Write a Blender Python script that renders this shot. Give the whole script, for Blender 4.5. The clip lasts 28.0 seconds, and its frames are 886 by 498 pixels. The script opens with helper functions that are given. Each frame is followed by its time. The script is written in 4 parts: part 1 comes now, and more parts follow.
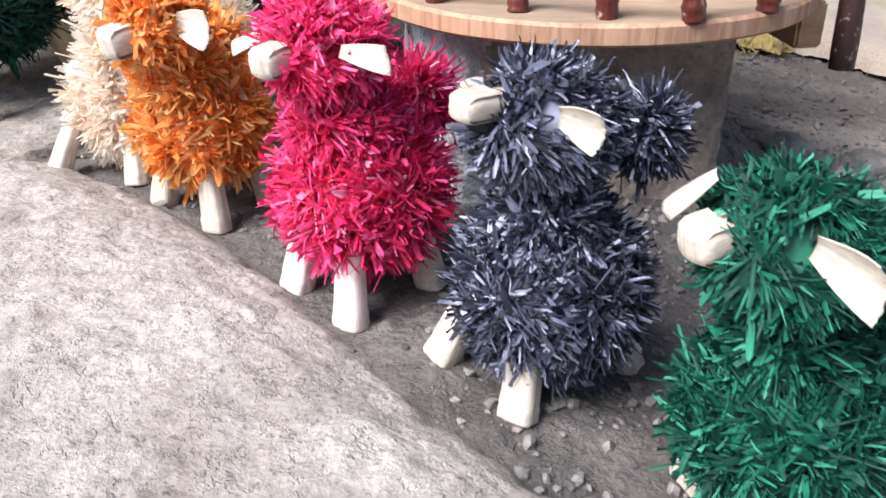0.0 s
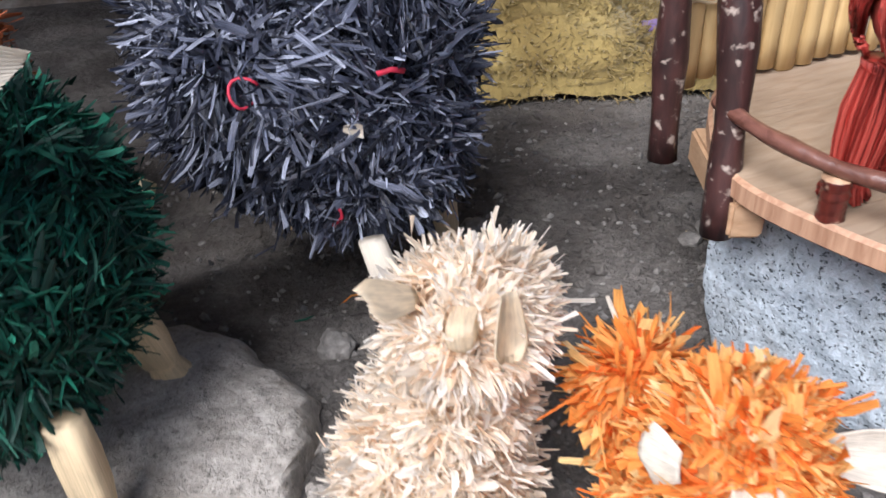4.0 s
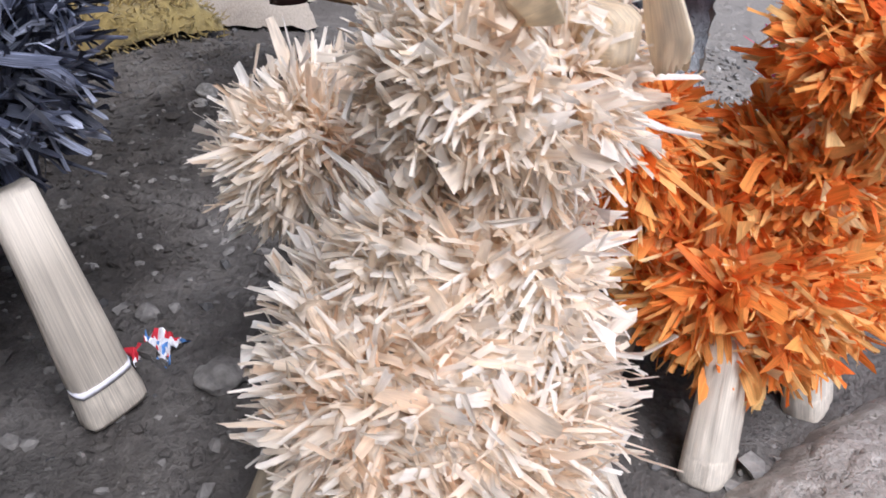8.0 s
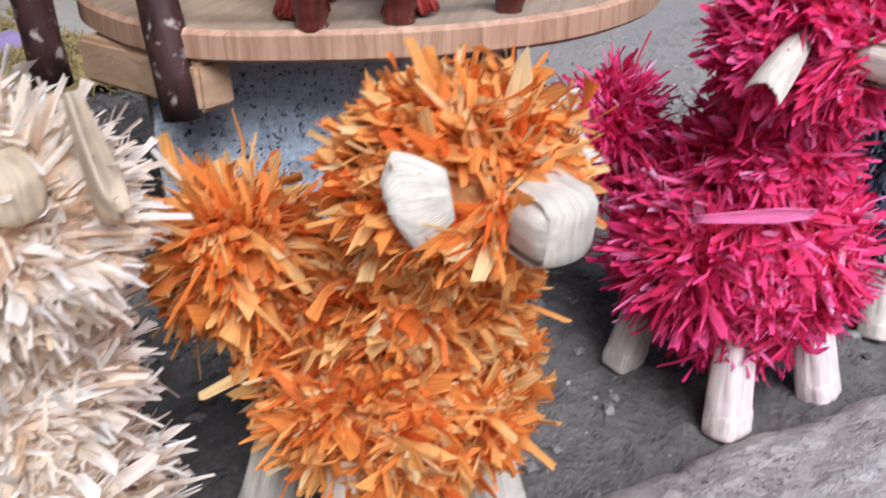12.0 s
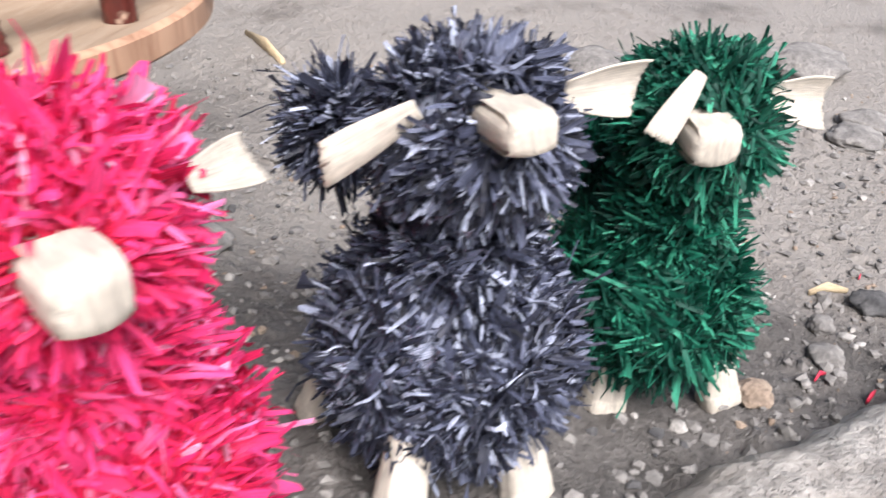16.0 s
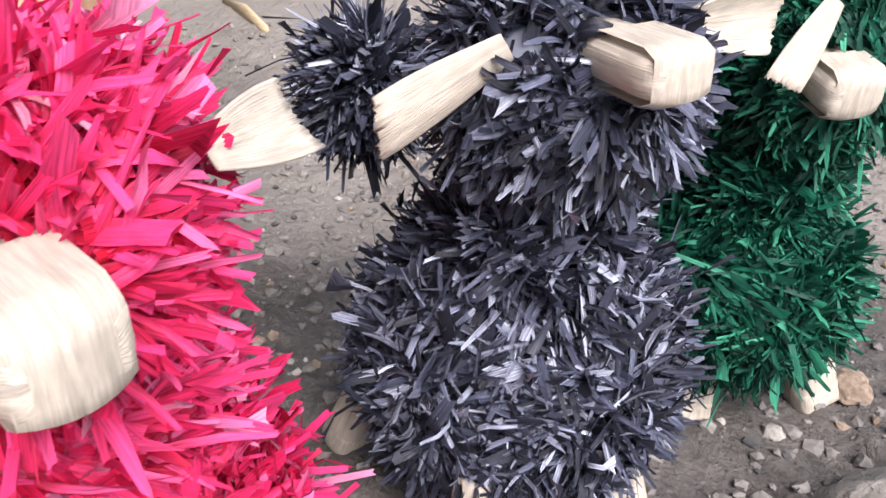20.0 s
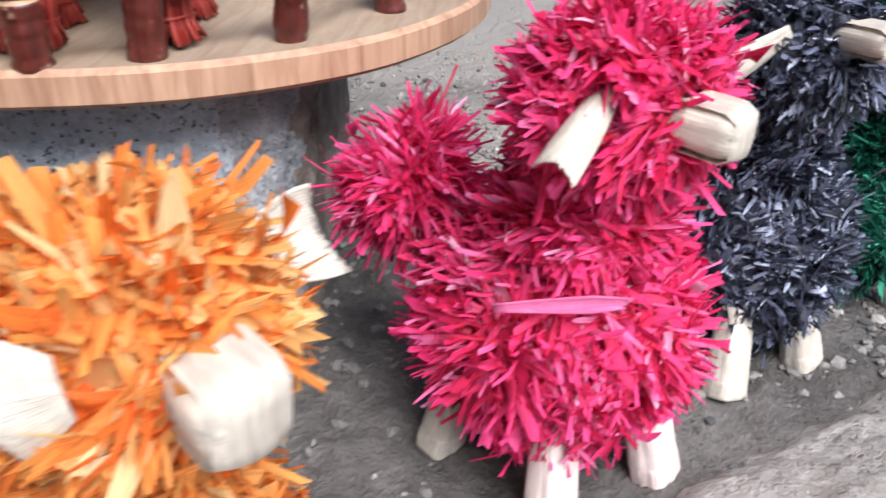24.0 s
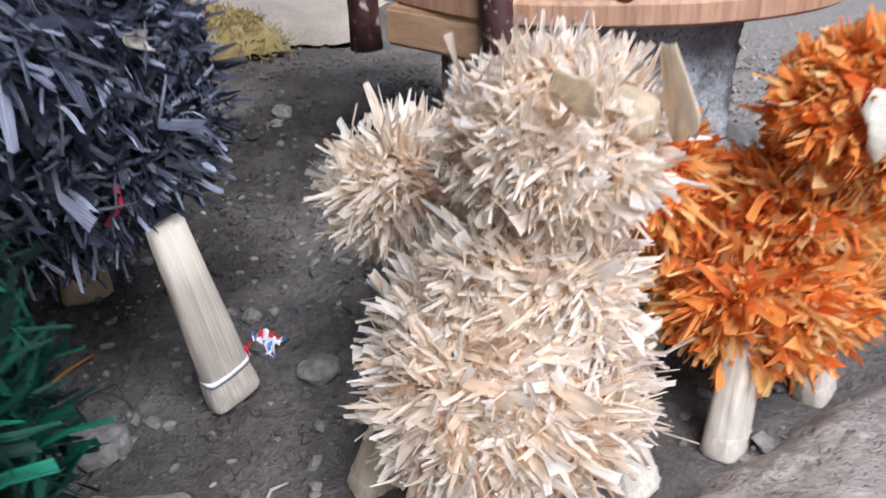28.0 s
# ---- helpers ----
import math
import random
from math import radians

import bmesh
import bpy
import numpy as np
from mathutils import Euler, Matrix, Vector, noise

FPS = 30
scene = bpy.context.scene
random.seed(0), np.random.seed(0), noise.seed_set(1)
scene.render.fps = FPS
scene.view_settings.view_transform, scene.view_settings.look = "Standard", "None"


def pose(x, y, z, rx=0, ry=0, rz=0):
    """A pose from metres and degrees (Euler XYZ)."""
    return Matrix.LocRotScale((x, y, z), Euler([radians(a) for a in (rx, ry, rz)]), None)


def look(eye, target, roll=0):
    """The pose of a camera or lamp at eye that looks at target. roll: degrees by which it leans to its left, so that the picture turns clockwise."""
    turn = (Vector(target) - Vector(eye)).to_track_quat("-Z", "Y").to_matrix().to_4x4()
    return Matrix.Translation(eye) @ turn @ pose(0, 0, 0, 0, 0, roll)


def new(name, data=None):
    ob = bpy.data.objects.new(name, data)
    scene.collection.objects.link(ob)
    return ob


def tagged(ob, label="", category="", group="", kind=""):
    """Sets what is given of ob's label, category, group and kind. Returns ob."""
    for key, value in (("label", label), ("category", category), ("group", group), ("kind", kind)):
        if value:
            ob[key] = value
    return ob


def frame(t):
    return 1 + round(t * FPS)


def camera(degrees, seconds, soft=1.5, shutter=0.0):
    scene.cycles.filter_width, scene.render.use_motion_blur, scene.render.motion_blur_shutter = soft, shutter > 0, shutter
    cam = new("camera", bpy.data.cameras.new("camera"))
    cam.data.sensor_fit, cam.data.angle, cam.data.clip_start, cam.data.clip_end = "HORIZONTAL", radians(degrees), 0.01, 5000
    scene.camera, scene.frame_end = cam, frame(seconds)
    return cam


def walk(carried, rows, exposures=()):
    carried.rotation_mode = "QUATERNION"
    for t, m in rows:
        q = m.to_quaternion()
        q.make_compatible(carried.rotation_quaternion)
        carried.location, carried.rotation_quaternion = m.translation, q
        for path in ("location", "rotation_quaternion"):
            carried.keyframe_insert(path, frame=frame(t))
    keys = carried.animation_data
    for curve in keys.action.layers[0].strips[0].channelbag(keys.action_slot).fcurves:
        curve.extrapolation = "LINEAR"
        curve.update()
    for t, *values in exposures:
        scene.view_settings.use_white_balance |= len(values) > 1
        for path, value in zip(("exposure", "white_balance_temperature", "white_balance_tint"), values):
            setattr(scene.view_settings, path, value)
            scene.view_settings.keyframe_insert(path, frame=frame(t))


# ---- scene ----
cam = camera(54.5, 28.0, shutter=0.4)
# seconds, eye, heading, pitch, roll
ROWS = [
    (0.0, 0.0286, 0.1265, 0.4182, -0.80, -28.38, -0.78),
    (0.5, -0.0014, 0.1485, 0.4361, -1.18, -28.36, -0.33),
    (1.0, -0.0393, 0.1623, 0.4499, -1.35, -28.48, 0.16),
    (1.5, -0.0964, 0.2073, 0.4792, -2.12, -28.92, 0.63),
    (2.0, -0.2484, 0.3038, 0.5311, -4.85, -29.58, 0.63),
    (2.5, -0.3341, 0.3988, 0.5757, -7.75, -30.52, -0.60),
    (3.0, -0.4038, 0.5292, 0.5597, -16.83, -31.33, -0.06),
    (3.5, -0.4514, 0.6173, 0.5551, -20.68, -32.41, -0.79),
    (5.5, -0.5768, 0.9676, 0.5007, -54.36, -33.31, -1.32),
    (6.0, -0.6089, 1.0221, 0.4514, -68.92, -33.12, 0.02),
    (6.5, -0.6323, 1.0757, 0.4013, -76.30, -31.16, 1.84),
    (7.0, -0.6166, 1.0805, 0.3643, -78.72, -26.96, 2.32),
    (7.5, -0.6060, 1.0729, 0.3350, -80.29, -26.30, 1.69),
    (8.0, -0.6026, 1.0554, 0.3182, -81.20, -27.73, 1.19),
    (8.5, -0.6088, 1.0399, 0.3150, -80.96, -28.43, 0.53),
    (9.0, -0.6137, 1.0283, 0.3102, -80.61, -30.09, 0.51),
    (9.5, -0.6040, 1.0121, 0.3118, -79.77, -30.72, 0.22),
    (10.0, -0.5941, 0.9963, 0.3153, -78.98, -30.99, 0.06),
    (10.5, -0.5770, 0.9746, 0.3330, -78.24, -30.99, -0.22),
    (11.0, -0.5615, 0.9476, 0.3406, -78.00, -30.05, -0.87),
    (11.5, -0.5447, 0.9080, 0.3401, -77.88, -28.73, -1.00),
    (12.0, -0.5298, 0.8643, 0.3513, -77.23, -26.53, -1.01),
    (12.5, -0.5007, 0.8313, 0.3656, -76.81, -25.39, -0.77),
    (14.5, -0.3891, 0.7289, 0.3571, -77.55, -26.50, -0.11),
    (15.0, -0.3527, 0.6917, 0.3583, -78.83, -27.71, 0.18),
    (15.5, -0.3174, 0.6596, 0.3659, -79.99, -28.58, 0.59),
    (16.0, -0.2661, 0.6085, 0.3713, -80.47, -29.70, 1.14),
    (16.5, -0.1870, 0.5630, 0.3656, -79.94, -30.59, 0.94),
    (17.0, -0.1454, 0.5487, 0.3572, -79.31, -31.34, 0.83),
    (17.5, -0.1406, 0.5684, 0.3383, -78.56, -32.14, 0.72),
    (18.0, -0.1463, 0.6077, 0.3325, -79.48, -32.39, 1.06),
    (18.5, -0.1595, 0.6352, 0.3298, -81.38, -32.05, 1.11),
    (19.0, -0.1745, 0.6551, 0.3318, -82.32, -31.78, -0.07),
    (19.5, -0.1765, 0.6570, 0.3284, -82.39, -31.64, -0.01),
    (20.0, -0.1872, 0.6606, 0.3273, -82.15, -31.30, -0.00),
    (20.5, -0.2033, 0.6642, 0.3280, -81.50, -31.28, 0.21),
    (21.0, -0.2236, 0.6676, 0.3255, -80.66, -30.91, 0.39),
    (21.5, -0.2791, 0.7012, 0.3270, -79.87, -29.40, 0.80),
    (23.5, -0.3800, 0.7807, 0.3580, -83.40, -29.03, 1.04),
    (24.0, -0.4180, 0.8160, 0.3647, -84.27, -28.74, 0.61),
    (24.5, -0.4706, 0.8896, 0.3659, -82.56, -28.39, -0.23),
    (25.0, -0.5073, 0.9421, 0.3499, -80.28, -27.57, -0.09),
    (25.5, -0.5350, 0.9768, 0.3471, -78.61, -26.85, 0.43),
    (26.0, -0.5831, 1.0149, 0.3464, -74.92, -26.58, -0.18),
    (26.5, -0.6093, 1.0443, 0.3401, -71.54, -26.21, -0.06),
    (27.0, -0.6152, 1.0593, 0.3352, -72.18, -26.77, 0.25),
    (27.5, -0.6247, 1.0667, 0.3300, -76.35, -28.70, -1.49),
    (28.0, -0.6835, 1.0537, 0.3772, -77.76, -28.24, -0.94),
]
walk(cam, [(t, pose(x, y, z, 90 + pitch, 0, yaw) @ pose(0, 0, 0, 0, 0, roll)) for t, x, y, z, yaw, pitch, roll in ROWS],
     [(0.0, 0.88, 6150, 15), (1.0, 0.86, 6150, 15), (2.0, 0.60, 6100, 13), (3.0, 0.52, 6050, 13), (6.0, 0.60, 5900, 14), (7.0, 0.46, 5850, 14), (8.0, 0.32, 5800, 15), (10.0, 0.10, 5750, 15), (12.0, 0.24, 5650, 13), (15.0, 0.78, 6150, 11), (17.0, 0.86, 6300, 17), (20.0, 0.74, 6400, 17), (21.0, 0.70, 6350, 17), (24.0, 0.62, 6000, 12), (25.0, 0.04, 5750, 13), (26.0, 0.0, 5650, 13), (27.0, 0.22, 5700, 12), (28.0, 0.34, 5750, 13)])
# ---- world and light ----
world = bpy.data.worlds.new("overcast_sky")
scene.world = world
world.use_nodes = True
wn = world.node_tree.nodes
sky = wn.new("ShaderNodeTexSky")
sky.sky_type, sky.sun_disc = "NISHITA", False
SUN_EL, SUN_AZ = radians(50), radians(236)
sky.sun_elevation, sky.sun_rotation = SUN_EL, SUN_AZ
sky.air_density, sky.dust_density = 1.0, 3.0
world.node_tree.links.new(sky.outputs[0], wn["Background"].inputs[0])
wn["Background"].inputs[1].default_value = 0.09
sun_data = bpy.data.lights.new("sun", "SUN")
sun_data.energy, sun_data.angle, sun_data.color = 4.8, radians(38), (1.0, 0.97, 0.94)
sun = new("sun", sun_data)
sun.matrix_world = look((math.sin(SUN_AZ) * 5, math.cos(SUN_AZ) * 5, 5 * math.tan(SUN_EL)), (0, 0, 0))
scene.view_settings.exposure = 0.75



# ---- materials ----
def nodes_of(name):
    m = bpy.data.materials.new(name)
    m.use_nodes = True
    nt = m.node_tree
    return m, nt, nt.nodes["Principled BSDF"]


def link(nt, a, b):
    nt.links.new(a, b)


def add(nt, kind, **values):
    n = nt.nodes.new(kind)
    for k, v in values.items():
        n.inputs[k].default_value = v
    return n


def ramp(nt, source, stops):
    r = nt.nodes.new("ShaderNodeValToRGB")
    e = r.color_ramp.elements
    while len(e) < len(stops):
        e.new(0.5)
    for el, (p, c) in zip(e, stops):
        el.position, el.color = p, (*c, 1)
    link(nt, source, r.inputs[0])
    return r


def mixed(nt, kind, fac, a, b):
    m = nt.nodes.new("ShaderNodeMix")
    m.data_type, m.blend_type = "RGBA", kind
    for sock, v in ((m.inputs[0], fac), (m.inputs[6], a), (m.inputs[7], b)):
        if isinstance(v, bpy.types.NodeSocket):
            link(nt, v, sock)
        elif isinstance(v, (int, float)):
            sock.default_value = v
        else:
            sock.default_value = (*v, 1)
    return m.outputs[2]


def scaled(nt, coord, scale):
    mp = nt.nodes.new("ShaderNodeMapping")
    mp.inputs["Scale"].default_value = scale
    link(nt, coord, mp.inputs["Vector"])
    return mp.outputs[0]


def husk(name, stops, rough=0.55, thin=0.22, fibre=9.0, contrast=0.5, gleam=1.2, root=(1, 1, 1), tip=(1, 1, 1)):
    """Dyed maize-husk strips: a tone for each strip, fibres along it."""
    m, nt, p = nodes_of(name)
    uv = nt.nodes.new("ShaderNodeUVMap")
    geo = nt.nodes.new("ShaderNodeNewGeometry")
    shift = nt.nodes.new("ShaderNodeVectorMath")
    shift.operation = "ADD"
    rnd = nt.nodes.new("ShaderNodeCombineXYZ")
    mul = nt.nodes.new("ShaderNodeMath")
    mul.operation = "MULTIPLY"
    mul.inputs[1].default_value = 91.0
    link(nt, geo.outputs["Random Per Island"], mul.inputs[0])
    link(nt, mul.outputs[0], rnd.inputs[0])
    link(nt, mul.outputs[0], rnd.inputs[2])
    link(nt, uv.outputs[0], shift.inputs[0])
    link(nt, rnd.outputs[0], shift.inputs[1])
    lines = add(nt, "ShaderNodeTexNoise", Scale=1.0, Detail=3.0, Roughness=0.6)
    link(nt, scaled(nt, shift.outputs[0], (fibre, 1.2, 3.0)), lines.inputs["Vector"])
    patch = add(nt, "ShaderNodeTexNoise", Scale=1.0, Detail=2.0)
    link(nt, scaled(nt, shift.outputs[0], (1.5, 2.5, 3.0)), patch.inputs["Vector"])
    tone = ramp(nt, geo.outputs["Random Per Island"], stops)
    dark = ramp(nt, lines.outputs[0], ((0.3, (contrast,) * 3), (0.55, (1, 1, 1)), (0.72, (gleam,) * 3)))
    c = mixed(nt, "MULTIPLY", 1.0, tone.outputs[0], dark.outputs[0])
    spots = ramp(nt, patch.outputs[0], ((0.35, (0.78,) * 3), (0.6, (1.08,) * 3)))
    c = mixed(nt, "MULTIPLY", 0.8, c, spots.outputs[0])
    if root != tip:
        # paler dye at frayed tips; shade and bounce between strips painted into the roots
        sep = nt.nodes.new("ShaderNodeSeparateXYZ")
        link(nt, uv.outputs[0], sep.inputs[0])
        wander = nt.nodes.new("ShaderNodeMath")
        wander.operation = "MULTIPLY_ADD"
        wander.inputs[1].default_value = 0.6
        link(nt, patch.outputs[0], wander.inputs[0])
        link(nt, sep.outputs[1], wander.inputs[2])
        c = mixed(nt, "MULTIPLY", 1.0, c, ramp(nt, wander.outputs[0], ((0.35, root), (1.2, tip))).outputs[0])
    link(nt, c, p.inputs["Base Color"])
    p.inputs["Roughness"].default_value = rough
    p.inputs["Specular IOR Level"].default_value = 0.35
    b = add(nt, "ShaderNodeBump", Strength=0.7, Distance=0.0008)
    link(nt, lines.outputs[0], b.inputs["Height"])
    link(nt, b.outputs[0], p.inputs["Normal"])
    if thin:
        tr = nt.nodes.new("ShaderNodeBsdfTranslucent")
        link(nt, c, tr.inputs[0])
        ms = nt.nodes.new("ShaderNodeMixShader")
        ms.inputs[0].default_value = thin
        link(nt, p.outputs[0], ms.inputs[1])
        link(nt, tr.outputs[0], ms.inputs[2])
        link(nt, ms.outputs[0], nt.nodes["Material Output"].inputs[0])
    return m


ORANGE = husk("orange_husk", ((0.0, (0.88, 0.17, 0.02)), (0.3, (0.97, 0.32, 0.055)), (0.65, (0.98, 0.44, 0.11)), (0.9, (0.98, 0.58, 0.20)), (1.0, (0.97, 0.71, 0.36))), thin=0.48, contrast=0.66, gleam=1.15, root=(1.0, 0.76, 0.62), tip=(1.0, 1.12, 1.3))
# root tint darkens every channel, painting in the shadows deep between strips
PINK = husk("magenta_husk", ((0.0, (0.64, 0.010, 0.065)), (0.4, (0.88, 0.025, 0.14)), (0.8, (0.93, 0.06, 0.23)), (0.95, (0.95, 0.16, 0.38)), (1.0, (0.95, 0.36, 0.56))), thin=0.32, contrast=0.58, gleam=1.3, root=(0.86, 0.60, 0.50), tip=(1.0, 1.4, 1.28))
GREY = husk("charcoal_husk", ((0.0, (0.014, 0.015, 0.022)), (0.42, (0.034, 0.038, 0.062)), (0.78, (0.115, 0.128, 0.190)), (1.0, (0.46, 0.50, 0.62))), rough=0.42, thin=0.03, fibre=12.0, contrast=0.26, gleam=2.5)
DARK_GREY = husk("dark_charcoal_husk", ((0.0, (0.012, 0.013, 0.020)), (0.4, (0.036, 0.041, 0.064)), (0.72, (0.105, 0.118, 0.168)), (1.0, (0.40, 0.43, 0.53))), rough=0.38, thin=0.03, contrast=0.3, gleam=1.9)
CREAM_PLATE = husk("cream_plate_husk", ((0.0, (0.88, 0.76, 0.57)), (1.0, (0.93, 0.83, 0.67))), rough=0.55, thin=0.6, fibre=22.0, contrast=0.8)
GREEN = husk("green_husk", ((0.0, (0.002, 0.036, 0.024)), (0.45, (0.005, 0.080, 0.050)), (0.8, (0.011, 0.165, 0.098)), (1.0, (0.05, 0.33, 0.20))), thin=0.10, contrast=0.42, gleam=1.5)
DEEP_GREEN = husk("dark_green_husk", ((0.0, (0.002, 0.018, 0.013)), (0.45, (0.003, 0.048, 0.032)), (0.85, (0.007, 0.11, 0.068)), (1.0, (0.035, 0.25, 0.16))), thin=0.05, contrast=0.45, gleam=1.5)
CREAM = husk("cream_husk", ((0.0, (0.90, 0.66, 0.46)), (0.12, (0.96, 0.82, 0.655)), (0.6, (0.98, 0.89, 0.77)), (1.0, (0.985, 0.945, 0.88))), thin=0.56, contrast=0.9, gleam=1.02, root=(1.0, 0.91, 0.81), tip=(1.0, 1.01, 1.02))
PINK_STRIP = husk("pale_magenta_husk", ((0.0, (0.93, 0.13, 0.36)), (1.0, (0.95, 0.26, 0.50))), thin=0.2, fibre=16.0, contrast=0.7)
RUST = husk("rust_husk", ((0.0, (0.22, 0.05, 0.015)), (0.6, (0.35, 0.09, 0.03)), (1.0, (0.45, 0.16, 0.06))))
PALE_PINK = husk("pink_stained_husk", ((0.0, (0.80, 0.45, 0.50)), (0.4, (0.84, 0.68, 0.64)), (1.0, (0.86, 0.78, 0.70))), rough=0.5, thin=0.12, fibre=22.0, contrast=0.7)
PALE = husk("pale_husk", ((0.0, (0.60, 0.53, 0.43)), (1.0, (0.69, 0.63, 0.54))), rough=0.5, thin=0.12, fibre=22.0, contrast=0.7)
TAN = husk("tan_husk", ((0.0, (0.62, 0.47, 0.28)), (1.0, (0.72, 0.58, 0.38))), rough=0.5, thin=0.1, fibre=30.0, contrast=0.72)
RED_WIRE = husk("red_cane", ((0.0, (0.12, 0.010, 0.008)), (0.5, (0.32, 0.028, 0.02)), (1.0, (0.55, 0.10, 0.075))), rough=0.35, thin=0.0, fibre=4.0)
SILVER_WIRE = husk("silver_grey_cane", ((0.0, (0.20, 0.23, 0.27)), (0.5, (0.38, 0.42, 0.47)), (1.0, (0.62, 0.66, 0.70))), rough=0.3, thin=0.0, fibre=4.0)
BROWN_WIRE = husk("brown_cane", ((0.0, (0.20, 0.11, 0.06)), (1.0, (0.38, 0.24, 0.14))), rough=0.4, thin=0.0, fibre=4.0)


def mineral(name, low, mid, high, big=6.0, fine=220.0, bump=0.5, rough=0.92, pits=0.0, pit_scale=90.0, depth=0.004, warp=0.003, grain=0.8, dust=None, speck=0.0):
    m, nt, p = nodes_of(name)
    co = nt.nodes.new("ShaderNodeTexCoord").outputs["Object"]
    a = add(nt, "ShaderNodeTexNoise", Scale=big, Detail=8.0, Roughness=0.65)
    f = add(nt, "ShaderNodeTexNoise", Scale=fine, Detail=6.0, Roughness=0.7)
    for t in (a, f):
        link(nt, co, t.inputs["Vector"])
    c = ramp(nt, a.outputs[0], ((0.32, low), (0.5, mid), (0.68, high))).outputs[0]
    g = ramp(nt, f.outputs[0], ((0.3, (0.72,) * 3), (0.52, (1.0,) * 3), (0.72, (1.25,) * 3)))
    c = mixed(nt, "MULTIPLY", grain, c, g.outputs[0])
    mid = add(nt, "ShaderNodeTexNoise", Scale=fine * 0.3, Detail=4.0, Roughness=0.6)
    link(nt, co, mid.inputs["Vector"])
    c = mixed(nt, "MULTIPLY", grain, c, ramp(nt, mid.outputs[0], ((0.3, (0.7,) * 3), (0.5, (1.0,) * 3), (0.72, (1.18,) * 3))).outputs[0])
    both = nt.nodes.new("ShaderNodeMath")
    both.operation = "MULTIPLY_ADD"
    both.inputs[1].default_value = 2.0
    link(nt, mid.outputs[0], both.inputs[0])
    link(nt, f.outputs[0], both.inputs[2])
    height = both.outputs[0]
    if pits:
        v = add(nt, "ShaderNodeTexVoronoi", Scale=pit_scale)
        bent = mixed(nt, "LINEAR_LIGHT", warp, co, mid.outputs["Color"])
        link(nt, bent, v.inputs["Vector"])
        hole = ramp(nt, v.outputs["Distance"], ((0.16, (0.05, 0.05, 0.05)), (0.32, (1, 1, 1))))
        c = mixed(nt, "MULTIPLY", pits, c, hole.outputs[0])
        height = mixed(nt, "MULTIPLY", 0.8, height, hole.outputs[0])
    if speck:
        for scale, low, high in ((150.0, 0.45, 1.22), (420.0, 0.62, 1.25)):
            dots = add(nt, "ShaderNodeTexNoise", Scale=scale, Detail=3.0, Roughness=0.55)
            link(nt, co, dots.inputs["Vector"])
            c = mixed(nt, "MULTIPLY", speck, c, ramp(nt, dots.outputs[0], ((0.30, (low,) * 3), (0.38, (1, 1, 1)), (0.62, (1, 1, 1)), (0.70, (high,) * 3))).outputs[0])
    if dust:
        wide = add(nt, "ShaderNodeTexNoise", Scale=3.2, Detail=7.0, Roughness=0.6)
        link(nt, co, wide.inputs["Vector"])
        east = nt.nodes.new("ShaderNodeSeparateXYZ")
        link(nt, co, east.inputs[0])
        dry = nt.nodes.new("ShaderNodeMapRange")
        dry.inputs[1].default_value, dry.inputs[2].default_value = 0.12, 0.50
        dry.inputs[3].default_value, dry.inputs[4].default_value = -0.12, 0.20
        link(nt, east.outputs[0], dry.inputs[0])
        # beyond the little yard the ground turns to an even mix of dust and soil
        away = nt.nodes.new("ShaderNodeVectorMath")
        away.operation = "DISTANCE"
        away.inputs[1].default_value = (0.2, 1.0, 0.0)
        link(nt, co, away.inputs[0])
        far = nt.nodes.new("ShaderNodeMapRange")
        far.interpolation_type = "SMOOTHSTEP"
        far.inputs[1].default_value, far.inputs[2].default_value = 0.9, 2.6
        link(nt, away.outputs["Value"], far.inputs[0])

        def settled(value, level):
            m = nt.nodes.new("ShaderNodeMix")
            link(nt, far.outputs[0], m.inputs[0])
            link(nt, value, m.inputs[2])
            m.inputs[3].default_value = level
            return m.outputs[0]

        both = nt.nodes.new("ShaderNodeMath")
        link(nt, settled(dry.outputs[0], 0.02), both.inputs[0])
        link(nt, wide.outputs[0], both.inputs[1])
        c = mixed(nt, "MIX", ramp(nt, both.outputs[0], ((0.44, (0, 0, 0)), (0.66, (0.85,) * 3))).outputs[0], c, dust)
        # darker blotches in the soil, denser towards the back from y 1.15
        blotch = add(nt, "ShaderNodeTexNoise", Scale=5.5, Detail=6.0, Roughness=0.6)
        link(nt, scaled(nt, co, (1, 1.3, 1)), blotch.inputs["Vector"])
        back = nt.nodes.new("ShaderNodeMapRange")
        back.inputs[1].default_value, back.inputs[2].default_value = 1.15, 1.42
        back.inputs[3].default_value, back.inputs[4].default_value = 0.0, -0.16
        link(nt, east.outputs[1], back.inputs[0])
        darken = nt.nodes.new("ShaderNodeMath")
        link(nt, settled(back.outputs[0], -0.06), darken.inputs[0])
        link(nt, blotch.outputs[0], darken.inputs[1])
        c = mixed(nt, "MULTIPLY", 1.0, c, ramp(nt, darken.outputs[0], ((0.28, (0.62, 0.60, 0.59)), (0.44, (1, 1, 1)))).outputs[0])
    link(nt, c, p.inputs["Base Color"])
    p.inputs["Roughness"].default_value = rough
    p.inputs["Specular IOR Level"].default_value = 0.25
    b = add(nt, "ShaderNodeBump", Strength=bump, Distance=depth)
    link(nt, height, b.inputs["Height"])
    link(nt, b.outputs[0], p.inputs["Normal"])
    return m


